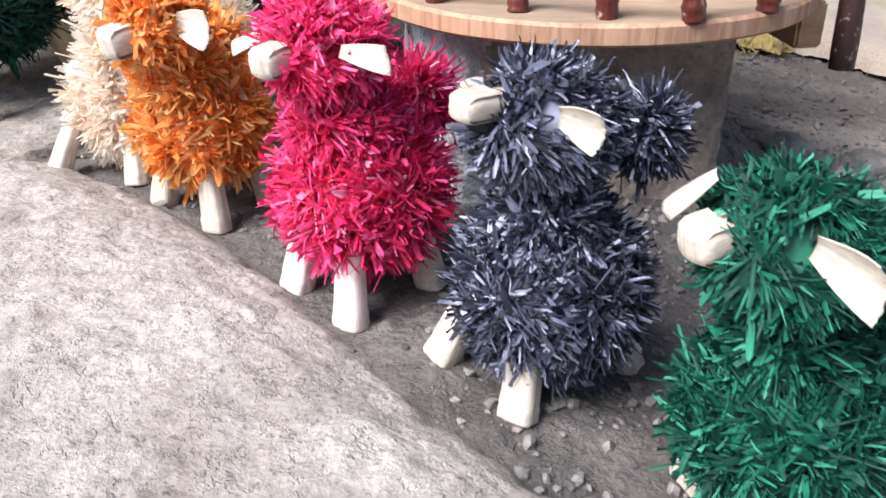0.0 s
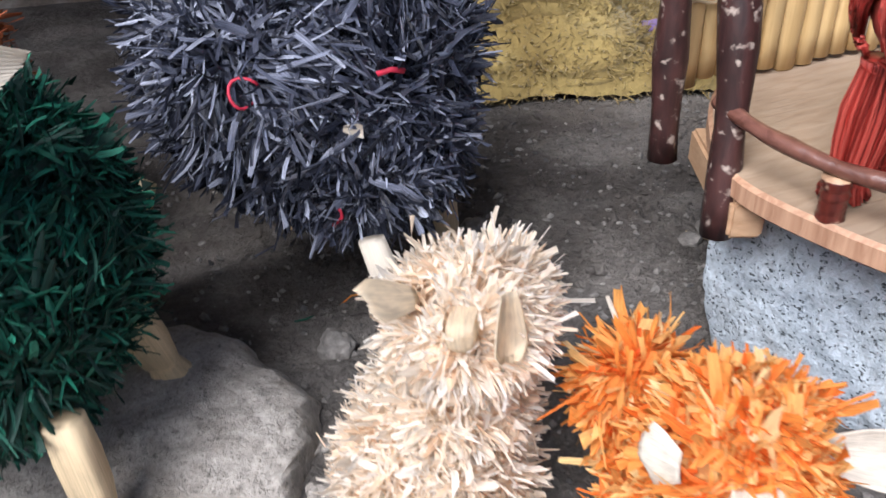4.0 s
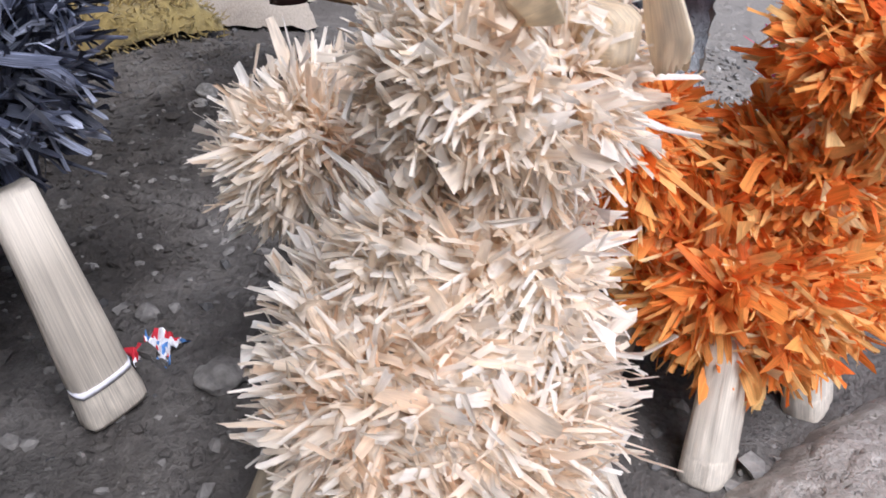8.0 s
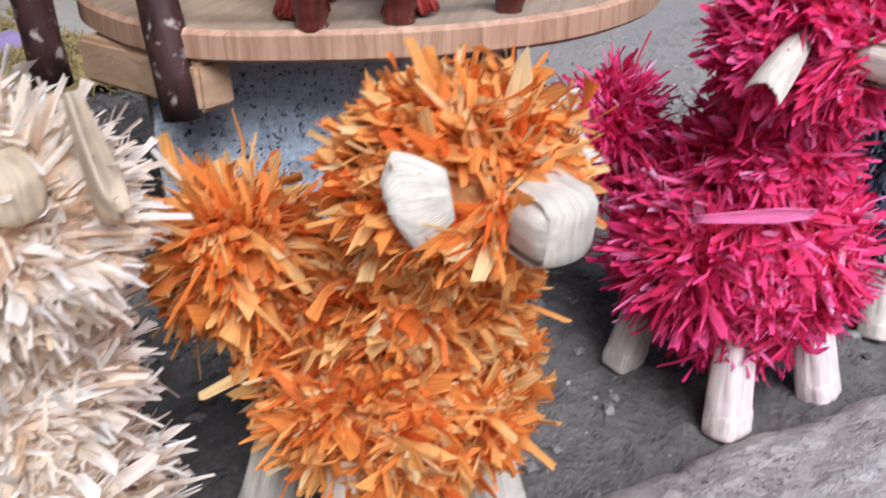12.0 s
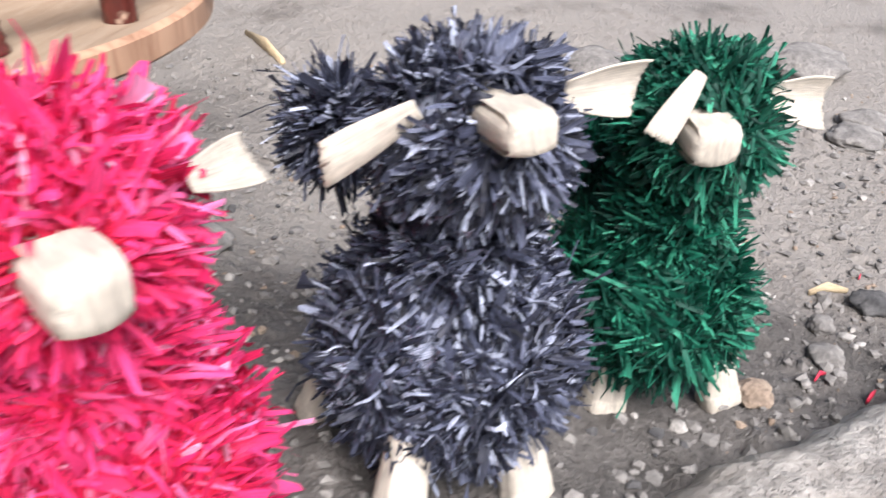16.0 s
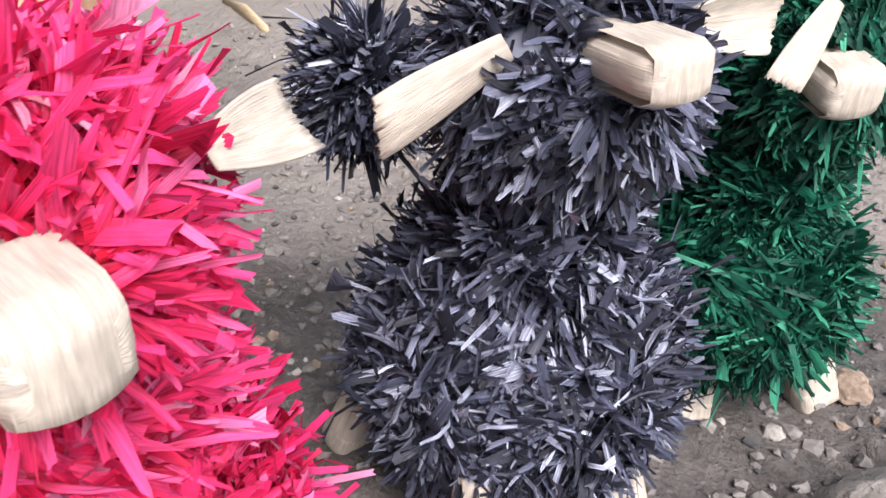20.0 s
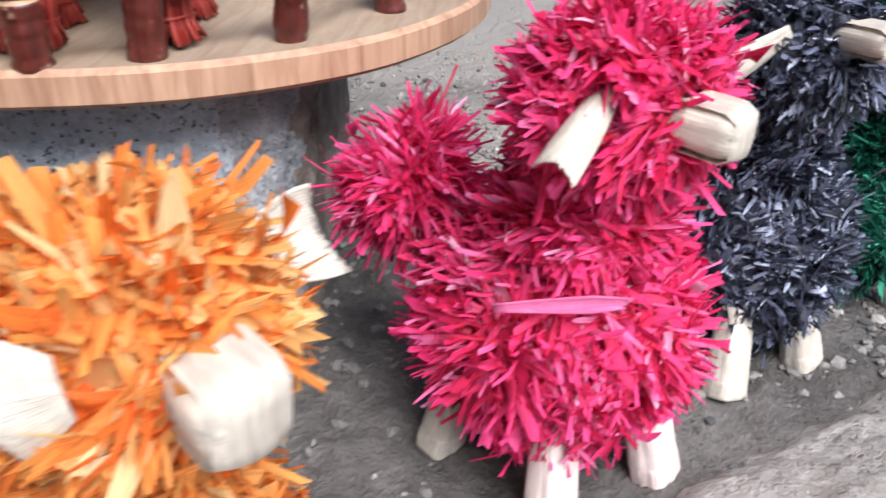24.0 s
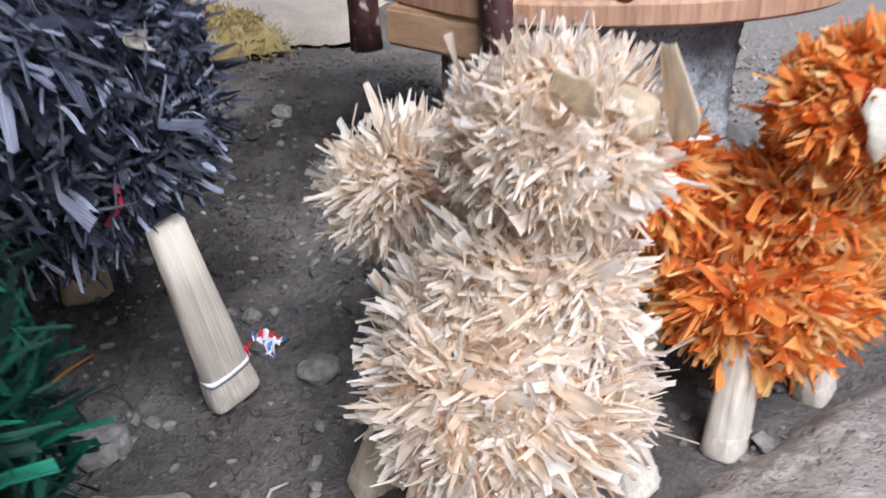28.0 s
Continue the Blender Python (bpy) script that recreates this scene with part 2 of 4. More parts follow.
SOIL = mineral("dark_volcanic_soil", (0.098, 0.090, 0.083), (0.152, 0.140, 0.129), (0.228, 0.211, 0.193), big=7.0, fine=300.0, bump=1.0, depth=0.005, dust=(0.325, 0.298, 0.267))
SLAB = mineral("weathered_stone", (0.25, 0.224, 0.196), (0.345, 0.320, 0.289), (0.43, 0.406, 0.372), big=9.0, fine=240.0, bump=0.65, pits=0.22, pit_scale=45.0, warp=0.05, grain=0.6, speck=0.9)
CEMENT = mineral("pitted_blue_grey_cement", (0.40, 0.47, 0.54), (0.49, 0.56, 0.62), (0.58, 0.635, 0.68), big=7.0, fine=200.0, bump=0.8, pits=0.85, pit_scale=170.0, warp=0.016)
MORTAR = mineral("brown_stained_cement", (0.16, 0.125, 0.10), (0.27, 0.225, 0.188), (0.42, 0.375, 0.325), big=14.0, fine=160.0, bump=0.9)
STONE = mineral("grey_pebble", (0.13, 0.122, 0.114), (0.195, 0.184, 0.171), (0.28, 0.265, 0.245), big=30.0, fine=300.0, bump=0.4)
PALE_STONE = mineral("pale_pebble", (0.25, 0.235, 0.215), (0.35, 0.332, 0.305), (0.46, 0.44, 0.41), big=30.0, fine=300.0, bump=0.4)
DARK_STONE = mineral("dark_stone", (0.05, 0.05, 0.052), (0.085, 0.083, 0.082), (0.14, 0.135, 0.13), big=30.0, fine=300.0, bump=0.4)
TAN_STONE = mineral("tan_clay", (0.20, 0.15, 0.11), (0.29, 0.22, 0.165), (0.38, 0.31, 0.24), big=40.0, fine=300.0, bump=0.6)
ROUGH_CEMENT = mineral("broken_light_cement", (0.36, 0.38, 0.40), (0.50, 0.52, 0.54), (0.64, 0.65, 0.66), big=40.0, fine=260.0, bump=1.0, depth=0.006, pits=0.6, pit_scale=130.0, warp=0.03)


def timber(name, low, high, rings=38.0, stretch=(1, 1, 6), rough=0.6, spots=None):
    m, nt, p = nodes_of(name)
    co = nt.nodes.new("ShaderNodeTexCoord").outputs["Object"]
    n = add(nt, "ShaderNodeTexNoise", Scale=rings, Detail=6.0, Roughness=0.6, Distortion=0.6)
    link(nt, scaled(nt, co, stretch), n.inputs["Vector"])
    w = add(nt, "ShaderNodeTexNoise", Scale=7.0, Detail=3.0)
    link(nt, co, w.inputs["Vector"])
    c = ramp(nt, n.outputs[0], ((0.3, low), (0.62, high))).outputs[0]
    c = mixed(nt, "MULTIPLY", 0.6, c, ramp(nt, w.outputs[0], ((0.35, (0.7,) * 3), (0.65, (1.1,) * 3))).outputs[0])
    if spots:
        s = add(nt, "ShaderNodeTexNoise", Scale=95.0, Detail=5.0)
        link(nt, co, s.inputs["Vector"])
        c = mixed(nt, "MIX", ramp(nt, s.outputs[0], ((0.60, (0, 0, 0)), (0.70, (1, 1, 1)))).outputs[0], c, spots)
    link(nt, c, p.inputs["Base Color"])
    p.inputs["Roughness"].default_value = rough
    b = add(nt, "ShaderNodeBump", Strength=0.6, Distance=0.002)
    link(nt, n.outputs[0], b.inputs["Height"])
    link(nt, b.outputs[0], p.inputs["Normal"])
    return m


DECK = timber("sawn_pine", (0.265, 0.185, 0.122), (0.35, 0.265, 0.188), rings=22.0, stretch=(1, 6, 1))
DECK_EDGE = timber("sawn_pine_edge", (0.28, 0.145, 0.085), (0.49, 0.30, 0.19), rings=55.0, stretch=(2.2, 2.2, 0.25))
BEAM = timber("sawn_pine_block", (0.33, 0.195, 0.105), (0.46, 0.30, 0.18), rings=30.0, stretch=(1.5, 1.5, 4))
BARK = timber("dark_red_bark", (0.014, 0.007, 0.007), (0.055, 0.022, 0.02), rings=55.0, stretch=(1.5, 1.5, 0.5), rough=0.45, spots=(0.34, 0.28, 0.24))
POST = timber("varnished_red_brown_twig", (0.045, 0.008, 0.006), (0.13, 0.028, 0.02), rings=60.0, stretch=(2, 2, 0.3), rough=0.28, spots=(0.35, 0.24, 0.17))
RAIL = timber("varnished_brown_branch", (0.07, 0.025, 0.018), (0.17, 0.075, 0.055), rings=60.0, stretch=(1, 1, 1), rough=0.32)
CUT = timber("cut_wood_face", (0.35, 0.2, 0.12), (0.5, 0.33, 0.2), rings=60.0, stretch=(1, 1, 1))
BAMBOO = timber("split_bamboo", (0.52, 0.33, 0.13), (0.68, 0.49, 0.24), rings=26.0, stretch=(3, 3, 0.12), rough=0.38)


def cloth(name, low, high, scale=120.0, rough=1.0, bump=0.8):
    m, nt, p = nodes_of(name)
    co = nt.nodes.new("ShaderNodeTexCoord").outputs["Object"]
    n = add(nt, "ShaderNodeTexNoise", Scale=scale, Detail=5.0, Roughness=0.7)
    w = add(nt, "ShaderNodeTexNoise", Scale=9.0, Detail=4.0)
    for t in (n, w):
        link(nt, co, t.inputs["Vector"])
    c = ramp(nt, w.outputs[0], ((0.3, low), (0.68, high))).outputs[0]
    c = mixed(nt, "MULTIPLY", 0.8, c, ramp(nt, n.outputs[0], ((0.3, (0.65,) * 3), (0.65, (1.15,) * 3))).outputs[0])
    link(nt, c, p.inputs["Base Color"])
    p.inputs["Roughness"].default_value = rough
    p.inputs["Sheen Weight"].default_value = 0.3
    b = add(nt, "ShaderNodeBump", Strength=bump, Distance=0.004)
    link(nt, n.outputs[0], b.inputs["Height"])
    link(nt, b.outputs[0], p.inputs["Normal"])
    return m


PLUSH = cloth("mustard_plush", (0.27, 0.19, 0.06), (0.46, 0.35, 0.13), scale=70.0, bump=1.0)
CANVAS = cloth("beige_cloth", (0.38, 0.31, 0.24), (0.52, 0.45, 0.365), scale=300.0, bump=0.3)
LILAC = cloth("lilac_cloth", (0.25, 0.17, 0.36), (0.38, 0.28, 0.5), scale=300.0, bump=0.3)
LIME = cloth("lime_green_cloth", (0.16, 0.36, 0.05), (0.28, 0.50, 0.10), scale=200.0, bump=0.3)
CARD = cloth("weathered_cardboard", (0.34, 0.27, 0.19), (0.55, 0.47, 0.36), scale=160.0, bump=0.3)


def plain(name, colour, rough=0.4, vary=0.15):
    m, nt, p = nodes_of(name)
    co = nt.nodes.new("ShaderNodeTexCoord").outputs["Object"]
    n = add(nt, "ShaderNodeTexNoise", Scale=180.0, Detail=3.0)
    link(nt, co, n.inputs["Vector"])
    lo = tuple(v * (1 - 2 * vary) for v in colour)
    link(nt, ramp(nt, n.outputs[0], ((0.3, lo), (0.65, colour))).outputs[0], p.inputs["Base Color"])
    p.inputs["Roughness"].default_value = rough
    return m


FOIL_WHITE, FOIL_BLUE, FOIL_RED = plain("white_wrapper", (0.75, 0.76, 0.80), 0.25), plain("blue_wrapper", (0.12, 0.28, 0.62), 0.25), plain("red_wrapper", (0.62, 0.04, 0.06), 0.25)
THREAD = plain("red_thread", (0.62, 0.03, 0.07), 0.6)
WHITE_BAND = plain("white_band", (0.70, 0.69, 0.74), 0.5)
WIRE_BLACK = plain("rusty_wire", (0.03, 0.025, 0.022), 0.5)


# ---- mesh helpers ----
def mesh_of(name, verts, faces, mats, uvs=None, smooth=False, slots=None):
    me = bpy.data.meshes.new(name)
    me.from_pydata([tuple(v) for v in verts], [], faces)
    for m in mats if isinstance(mats, (list, tuple)) else [mats]:
        me.materials.append(m)
    if uvs is not None:
        layer = me.uv_layers.new(name="UVMap")
        idx = np.empty(len(me.loops), dtype=np.int32)
        me.loops.foreach_get("vertex_index", idx)
        layer.data.foreach_set("uv", np.asarray(uvs, dtype=np.float32)[idx].ravel())
    if slots is not None:
        me.polygons.foreach_set("material_index", np.asarray(slots, dtype=np.int32))
    me.polygons.foreach_set("use_smooth", np.full(len(me.polygons), smooth))
    me.update()
    return me


def part(name, me, parent, label=""):
    ob = new(name, me)
    ob.parent = parent
    return tagged(ob, label) if label else ob


def thing(name, at, label, category, group="", kind=""):
    ob = new(name)
    ob.location = at
    ob.empty_display_size = 0.05
    return tagged(ob, label, category, group, kind)


def unit(v):
    v = np.asarray(v, float)
    return v / np.maximum(np.linalg.norm(v, axis=-1, keepdims=True), 1e-9)


def tube(path, radii, sides=12, cap=True, square=0.0, lumps=0.0, seed=0, flat=1.0, wide=None):
    """Rings along a path. square: how boxy the section is; flat: thickness over width, with the width along `wide`."""
    path, rng = np.asarray(path, float), np.random.default_rng(seed)
    n = len(path)
    tang = unit(np.gradient(path, axis=0))
    ref = np.array(wide, float) if wide is not None else (np.array([0, 0, 1.0]) if abs(tang[:, 2]).mean() < 0.8 else np.array([1.0, 0, 0]))
    verts, uvs, faces = [], [], []
    ang = np.linspace(0, 2 * np.pi, sides, endpoint=False)
    r4 = 1.0 / np.maximum(np.abs(np.cos(ang)), np.abs(np.sin(ang)))
    shape = (1 - square) + square * np.minimum(r4, 1.32)
    bump = 1 + lumps * rng.standard_normal(sides) * 0.5
    for i in range(n):
        x = unit(ref - tang[i] * (ref @ tang[i]))
        y = np.cross(tang[i], x)
        r = radii[i] * shape * bump * (1 + lumps * 0.4 * rng.standard_normal(sides))
        verts.append(path[i] + np.outer(np.cos(ang) * r, x) + np.outer(np.sin(ang) * r * flat, y))
        uvs.append(np.stack([ang / (2 * np.pi) * 6, np.full(sides, i / max(n - 1, 1) * 2)], 1))
    verts, uvs = np.concatenate(verts), np.concatenate(uvs)
    for i in range(n - 1):
        for j in range(sides):
            k = (j + 1) % sides
            faces.append((i * sides + j, i * sides + k, (i + 1) * sides + k, (i + 1) * sides + j))
    if cap:
        faces.append(tuple(range(sides))[::-1])
        faces.append(tuple((n - 1) * sides + j for j in range(sides)))
    return verts, faces, uvs


def joined(pieces):
    """Several (verts, faces, uvs) as one."""
    vs, fs, us, k = [], [], [], 0
    for v, f, u in pieces:
        vs.append(v)
        us.append(u)
        fs.extend(tuple(i + k for i in face) for face in f)
        k += len(v)
    return np.concatenate(vs), fs, np.concatenate(us)


def strips(root, way, side, length, width, arc, rng, rows=4, twist=0.0):
    """Creased husk strips: one island each, bent about their flat side through an arc, ragged at the tip."""
    n = len(root)
    s = np.linspace(0, 1, rows)[None, :, None]
    third = unit(np.cross(way, side))
    th = np.where(np.abs(arc) < 0.05, 0.05, arc)[:, None, None]
    mid = root[:, None] + length[:, None, None] * (way[:, None] * np.sin(th * s) / th + third[:, None] * (1 - np.cos(th * s)) / th)
    turn = (np.asarray(twist) * np.ones(n))[:, None, None] * s
    across = side[:, None] * np.cos(turn) + third[:, None] * np.sin(turn)
    up = third[:, None] * np.cos(turn) - side[:, None] * np.sin(turn)
    along = np.linspace(0, 1, rows)[None]
    belly = rng.uniform(0.35, 0.65, n)[:, None]
    shape = 0.72 + 0.30 * (1 - ((along - belly) / np.maximum(belly, 1 - belly)) ** 2)
    shape[:, -1] = rng.uniform(0.42, 1.0, n)
    w = (width[:, None] * shape * 0.5)[..., None]
    crease = (rng.normal(0.0, 0.42, n)[:, None, None]) * w
    # each tip is torn: its three points end at different lengths
    torn = np.zeros((n, rows, 3))
    torn[:, -1] = rng.normal(0, 0.42, (n, 3)) * width[:, None]
    slant = way[:, None] * torn[..., 0, None], way[:, None] * torn[..., 1, None], way[:, None] * torn[..., 2, None]
    v = np.stack([mid - across * w - slant[0], mid + up * crease - slant[1], mid + across * w - slant[2]], 2).reshape(-1, 3)
    u = np.zeros((n, rows, 3, 2))
    u[..., 1, 0] = (width / 0.008)[:, None]
    u[..., 2, 0] = (width / 0.004)[:, None]
    u[..., 1] = s[..., 0][..., None]
    base = (np.arange(n) * rows * 3)[:, None] + (np.arange(rows - 1) * 3)[None]
    f = np.concatenate([np.stack([base + k, base + k + 1, base + k + 4, base + k + 3], -1).reshape(-1, 4) for k in (0, 1)])
    return v, [tuple(x) for x in f.tolist()], u.reshape(-1, 2)


def turned(heading):
    """Columns: forward, left, up, for a heading in the plan."""
    f = unit(np.array([heading[0], heading[1], 0.0]))
    return np.stack([f, np.array([-f[1], f[0], 0.0]), np.array([0, 0, 1.0])], 1)


def ball(centre, radii, axes, seed, bumps=0.06, level=3):
    """A lumpy ellipsoid, the packed core of a pompom."""
    bm = bmesh.new()
    bmesh.ops.create_icosphere(bm, subdivisions=level, radius=1.0)
    out = []
    for v in bm.verts:
        k = 1 + bumps * noise.noise(v.co * 3.1 + Vector((seed, 0, 0)))
        out.append(np.array(centre) + axes @ (np.array(v.co) * k * np.array(radii)))
    faces = [tuple(v.index for v in f.verts) for f in bm.faces]
    bm.free()
    return np.array(out), faces, np.zeros((len(out), 2))


def pompom(centre, outer, heading, count, length, width, seed, whorls=6, lay=0.95, droop=0.12, first=None, wild=0.24, curl=1.0, broad=0.2, hang=0.08, clear=()):
    """A tied bunch of husk strips: they fan out in whorls over an ellipsoid and lie at an angle to its surface."""
    rng = np.random.default_rng(seed)
    axes = turned(heading)
    outer = np.array(outer, float)
    radii = np.maximum(outer - 0.78 * length, 0.5 * outer)
    q = unit(rng.standard_normal((count, 3)))
    knots = unit(rng.standard_normal((whorls, 3)))
    if first is not None:
        knots[: len(first)] = unit(first)
    near = np.argmax(q @ knots.T, 1)
    away = q - knots[near]
    normal = unit(q / radii)
    away = unit(away - normal * (away * normal).sum(1, keepdims=True) + 0.15 * rng.standard_normal((count, 3)))
    reach = np.clip(np.arccos(np.clip((q * knots[near]).sum(1), -1, 1)) / 0.45, 0.2, 1.0)[:, None]
    # strips of one tuft share a lean
    tuft = unit(rng.standard_normal((max(24, count // 40), 3)))
    mine = np.concatenate([np.argmax(q[i:i + 500] @ tuft.T, 1) for i in range(0, count, 500)])
    lean = rng.normal(0, 0.26, (len(tuft), 3))[mine]
    way = unit(normal * 0.42 + away * lay * reach + lean + wild * rng.standard_normal((count, 3)) - np.array([0, 0, hang]))
    out = (way * normal).sum(1, keepdims=True)
    way = unit(way + normal * np.maximum(0.05 - out, 0))
    L = 1.3 * length * rng.uniform(0.6, 1.25, count) * np.where(rng.random(count) < 0.015, 1.5, 1.0)
    W = width * np.where(rng.random(count) < broad, rng.uniform(0.9, 1.9, count), rng.uniform(0.30, 0.80, count))
    depth = (1.0 - rng.uniform(0.02, 0.30, count) ** 1.0)[:, None]
    root = q * depth * radii
    side = unit(np.cross(way, rng.standard_normal((count, 3))))
    lie = unit(np.cross(way, normal))
    side = unit(side * 0.42 + lie * np.sign((side * lie).sum(1, keepdims=True)))
    L = L * (1.2 - 0.5 * np.clip((way * normal).sum(1), 0, 1))
    third = unit(np.cross(way, side))
    inward = -np.sign((third * (normal + (0, 0, droop * 3))).sum(1))
    arc = inward * np.abs(rng.normal(0.35, curl, count)) * np.where(rng.random(count) < 0.25, -1, 1)
    R = axes.T
    # the side towards the ground is sparser
    keep = rng.random(count) > np.clip(-q[:, 2] - 0.55, 0, 1)
    for a, b, r in clear:
        a, b = np.array(a, float) - centre, np.array(b, float) - centre
        for k in (0.5, 1.0):
            p = (root + way * (L * k)[:, None]) @ R
            h = np.clip(((p - a) @ (b - a)) / ((b - a) @ (b - a)), -0.1, 1.1)[:, None]
            keep &= np.linalg.norm(p - a - h * (b - a), axis=1) > r
    root, way, side, L, W, arc = root[keep], way[keep], side[keep], L[keep], W[keep], arc[keep]
    count = len(root)
    v, f, u = strips(root @ R, way @ R, side @ R, L, W, arc, rng, twist=rng.normal(0, 0.5, count))
    core = ball((0, 0, 0), radii * 0.74, axes, seed)
    v, f, u = joined([core, (v, f, u)])
    return v + np.array(centre), f, u


def muzzle(base, tip, r, flat, seed):
    """A husk roll with its end folded in."""
    base, tip = np.array(base, float), np.array(tip, float)
    s = np.array([-0.35, 0.15, 0.45, 0.75, 0.88, 0.95, 0.99, 1.0])
    prof = np.array([0.85, 0.95, 1.0, 1.02, 0.99, 0.90, 0.72, 0.25])
    return tube(base + np.outer(s, tip - base), r * prof, sides=20, square=0.6, lumps=0.03, seed=seed, flat=flat, wide=np.cross(tip - base, (0, 0, 1.0)))


def muzzle_fold(base, tip, r, flat):
    """The strip folded over the roll's end, from above to below."""
    base, tip = np.array(base, float), np.array(tip, float)
    d = unit(tip - base)
    side = unit(np.cross(d, (0, 0, 1.0)))
    up = np.cross(side, d)
    k = np.linspace(-1, 1, 15)
    along = 0.0012 + np.linalg.norm(tip - base) * (1 - 0.55 * np.maximum(0, np.abs(k) - 0.40) / 0.6)
    along = along - 0.004 * np.clip((np.abs(k) - 0.28) / 0.12, 0, 1)
    high = np.sign(k) * np.minimum(np.abs(k) / 0.40, 1.0) * (r * flat * 1.10 + 0.0010)
    v, uv, f = [], [], []
    for i in range(15):
        for c in np.linspace(-1, 1, 9):
            edge = 0.0015 * c * c
            v.append(base + d * (along[i] - edge * 2) + up * high[i] * (1 - 0.10 * c * c) + side * c * r * 0.86)
            uv.append((c * 3, k[i]))
    for i in range(14):
        for j in range(8):
            a = i * 9 + j
            f.append((a, a + 1, a + 10, a + 9))
    return np.array(v), f, np.array(uv)


def ear(root, tip, across, width, seed, curl=0.15, blunt=1.0, ridges=13):
    """A stiff ribbed piece of husk, cut across at its end."""
    root, tip, across = np.array(root, float), np.array(tip, float), np.array(across, float)
    rng = np.random.default_rng(seed)
    d = tip - root
    across = unit(across - d * (across @ d) / (d @ d))
    up = unit(np.cross(d, across))
    nu, nv = ridges * 2 + 1, 9
    skew = rng.normal(0, 0.10)
    v, uv = [], []
    for face in (0.0, 1.0):
        for i in range(nv):
            s = i / (nv - 1)
            w = width * (0.50 + 0.56 * math.sin(min(s * 1.1, 1.0) * math.pi / 2)) * (1 - (1 - blunt) * max(0, s - 0.75) * 4)
            for j in range(nu):
                c = j / (nu - 1) * 2 - 1
                end = 1 + (0.014 * rng.standard_normal() if i == nv - 1 else 0) - 0.03 * c * c * s + skew * c * s
                lift = curl * width * (c * c - 0.4) * (0.5 + s) + (0.00022 if j % 2 else -0.00022) + 0.10 * np.linalg.norm(d) * s * s * curl
                v.append(root + d * s * end + across * c * w * 0.5 + up * (lift - face * 0.0009))
                uv.append((c * 1.5, s))
    f, k = [], nu * nv
    for i in range(nv - 1):
        for j in range(nu - 1):
            a = i * nu + j
            f.append((a, a + 1, a + nu + 1, a + nu))
            f.append((k + a, k + a + nu, k + a + nu + 1, k + a + 1))
    rim = [j for j in range(nu)] + [i * nu + nu - 1 for i in range(1, nv)] + [(nv - 1) * nu + j for j in range(nu - 2, -1, -1)] + [i * nu for i in range(nv - 2, 0, -1)]
    for a, b in zip(rim, rim[1:] + rim[:1]):
        f.append((a, k + a, k + b, b))
    return np.array(v), f, np.array(uv)


def leg(top, foot, r, seed, wide, flat=0.75, flare=False, ankle=False):
    """A tied husk leg: a flattened roll, wider towards the foot, folded shut or cut off below."""
    top, foot = np.array(top, float), np.array(foot, float)
    s = np.array([0, 0.3, 0.6, 0.79, 0.815, 0.84, 0.93, 0.98, 1.0])
    prof = np.array([0.66, 0.78, 0.92, 0.98, 0.93, 0.99, 1.08, 1.10, 1.04]) if flare else np.array([0.76, 0.86, 0.94, 1.0, 1.01, 1.02, 1.04, 1.03, 0.96])
    if ankle:
        prof = np.array([0.9, 1.0, 0.98, 0.80, 0.72, 0.74, 0.92, 1.0, 0.9])
    return tube(top + np.outer(s, foot - top), r * prof, sides=28, square=0.6, lumps=0.05, seed=seed, flat=flat, wide=wide)


# ---- the ground ----
def ease(t):
    t = min(1.0, max(0.0, t))
    return t * t * (3 - 2 * t)


def land(x, y):
    """The soil's height."""
    z = 0.023 - 0.061 * ease((x + (0.7 - y) * 0.6) / 0.5) - 0.030 * ease((y - 1.0) / 0.4) + 0.014 * ease((-0.3 - x) / 0.3)
    near = max(0.0, 1 - math.hypot(x, y - 0.9) / 2.2)
    p = Vector((x, y, 0))
    clod = max(0.0, noise.noise(p * 48 + Vector((4, 1, 0)))) ** 2
    return z + near * (0.006 * noise.noise(p * 6) + 0.004 * noise.noise(p * 19) + 0.0030 * noise.noise(p * 60) + 0.020 * clod + 0.0018 * noise.noise(p * 150))


def ground_sheet():
    far = np.array([3, 6, 12, 30, 80, 200.0])
    xs = np.concatenate([-0.9 - far[::-1], np.linspace(-0.9, 1.4, 420), 1.4 + far])
    ys = np.concatenate([-far[::-1], np.linspace(0.05, 2.1, 380), 2.1 + far])
    v = [(x, y, land(x, y)) for y in ys for x in xs]
    n = len(xs)
    f = [(j * n + i, j * n + i + 1, (j + 1) * n + i + 1, (j + 1) * n + i) for j in range(len(ys) - 1) for i in range(n - 1)]
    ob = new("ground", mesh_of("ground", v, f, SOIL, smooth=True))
    return tagged(ob, "dark grey trodden soil with grit and small stones", "ground", kind="structure")


ground_sheet()


# ---- unseen plain roof and back wall, added to dim sky light at the back ----
def slab_box(name, lo, hi, mat, label):
    lo, hi = np.array(lo), np.array(hi)
    v = [tuple(np.where([i & 1, i & 2, i & 4], hi, lo)) for i in range(8)]
    f = [(0, 2, 3, 1), (4, 5, 7, 6), (0, 1, 5, 4), (2, 6, 7, 3), (0, 4, 6, 2), (1, 3, 7, 5)]
    return tagged(new(name, mesh_of(name, v, f, mat)), label, name.split("_")[0], kind="structure")


slab_box("ceiling", (-2.6, 1.15, 1.60), (2.2, 2.9, 1.64), CARD, "plain unseen board roof, added to block sky light")
slab_box("wall_north", (-2.6, 2.75, -0.1), (2.2, 2.83, 1.60), MORTAR, "plain unseen brown cement wall, added to cut light from behind")


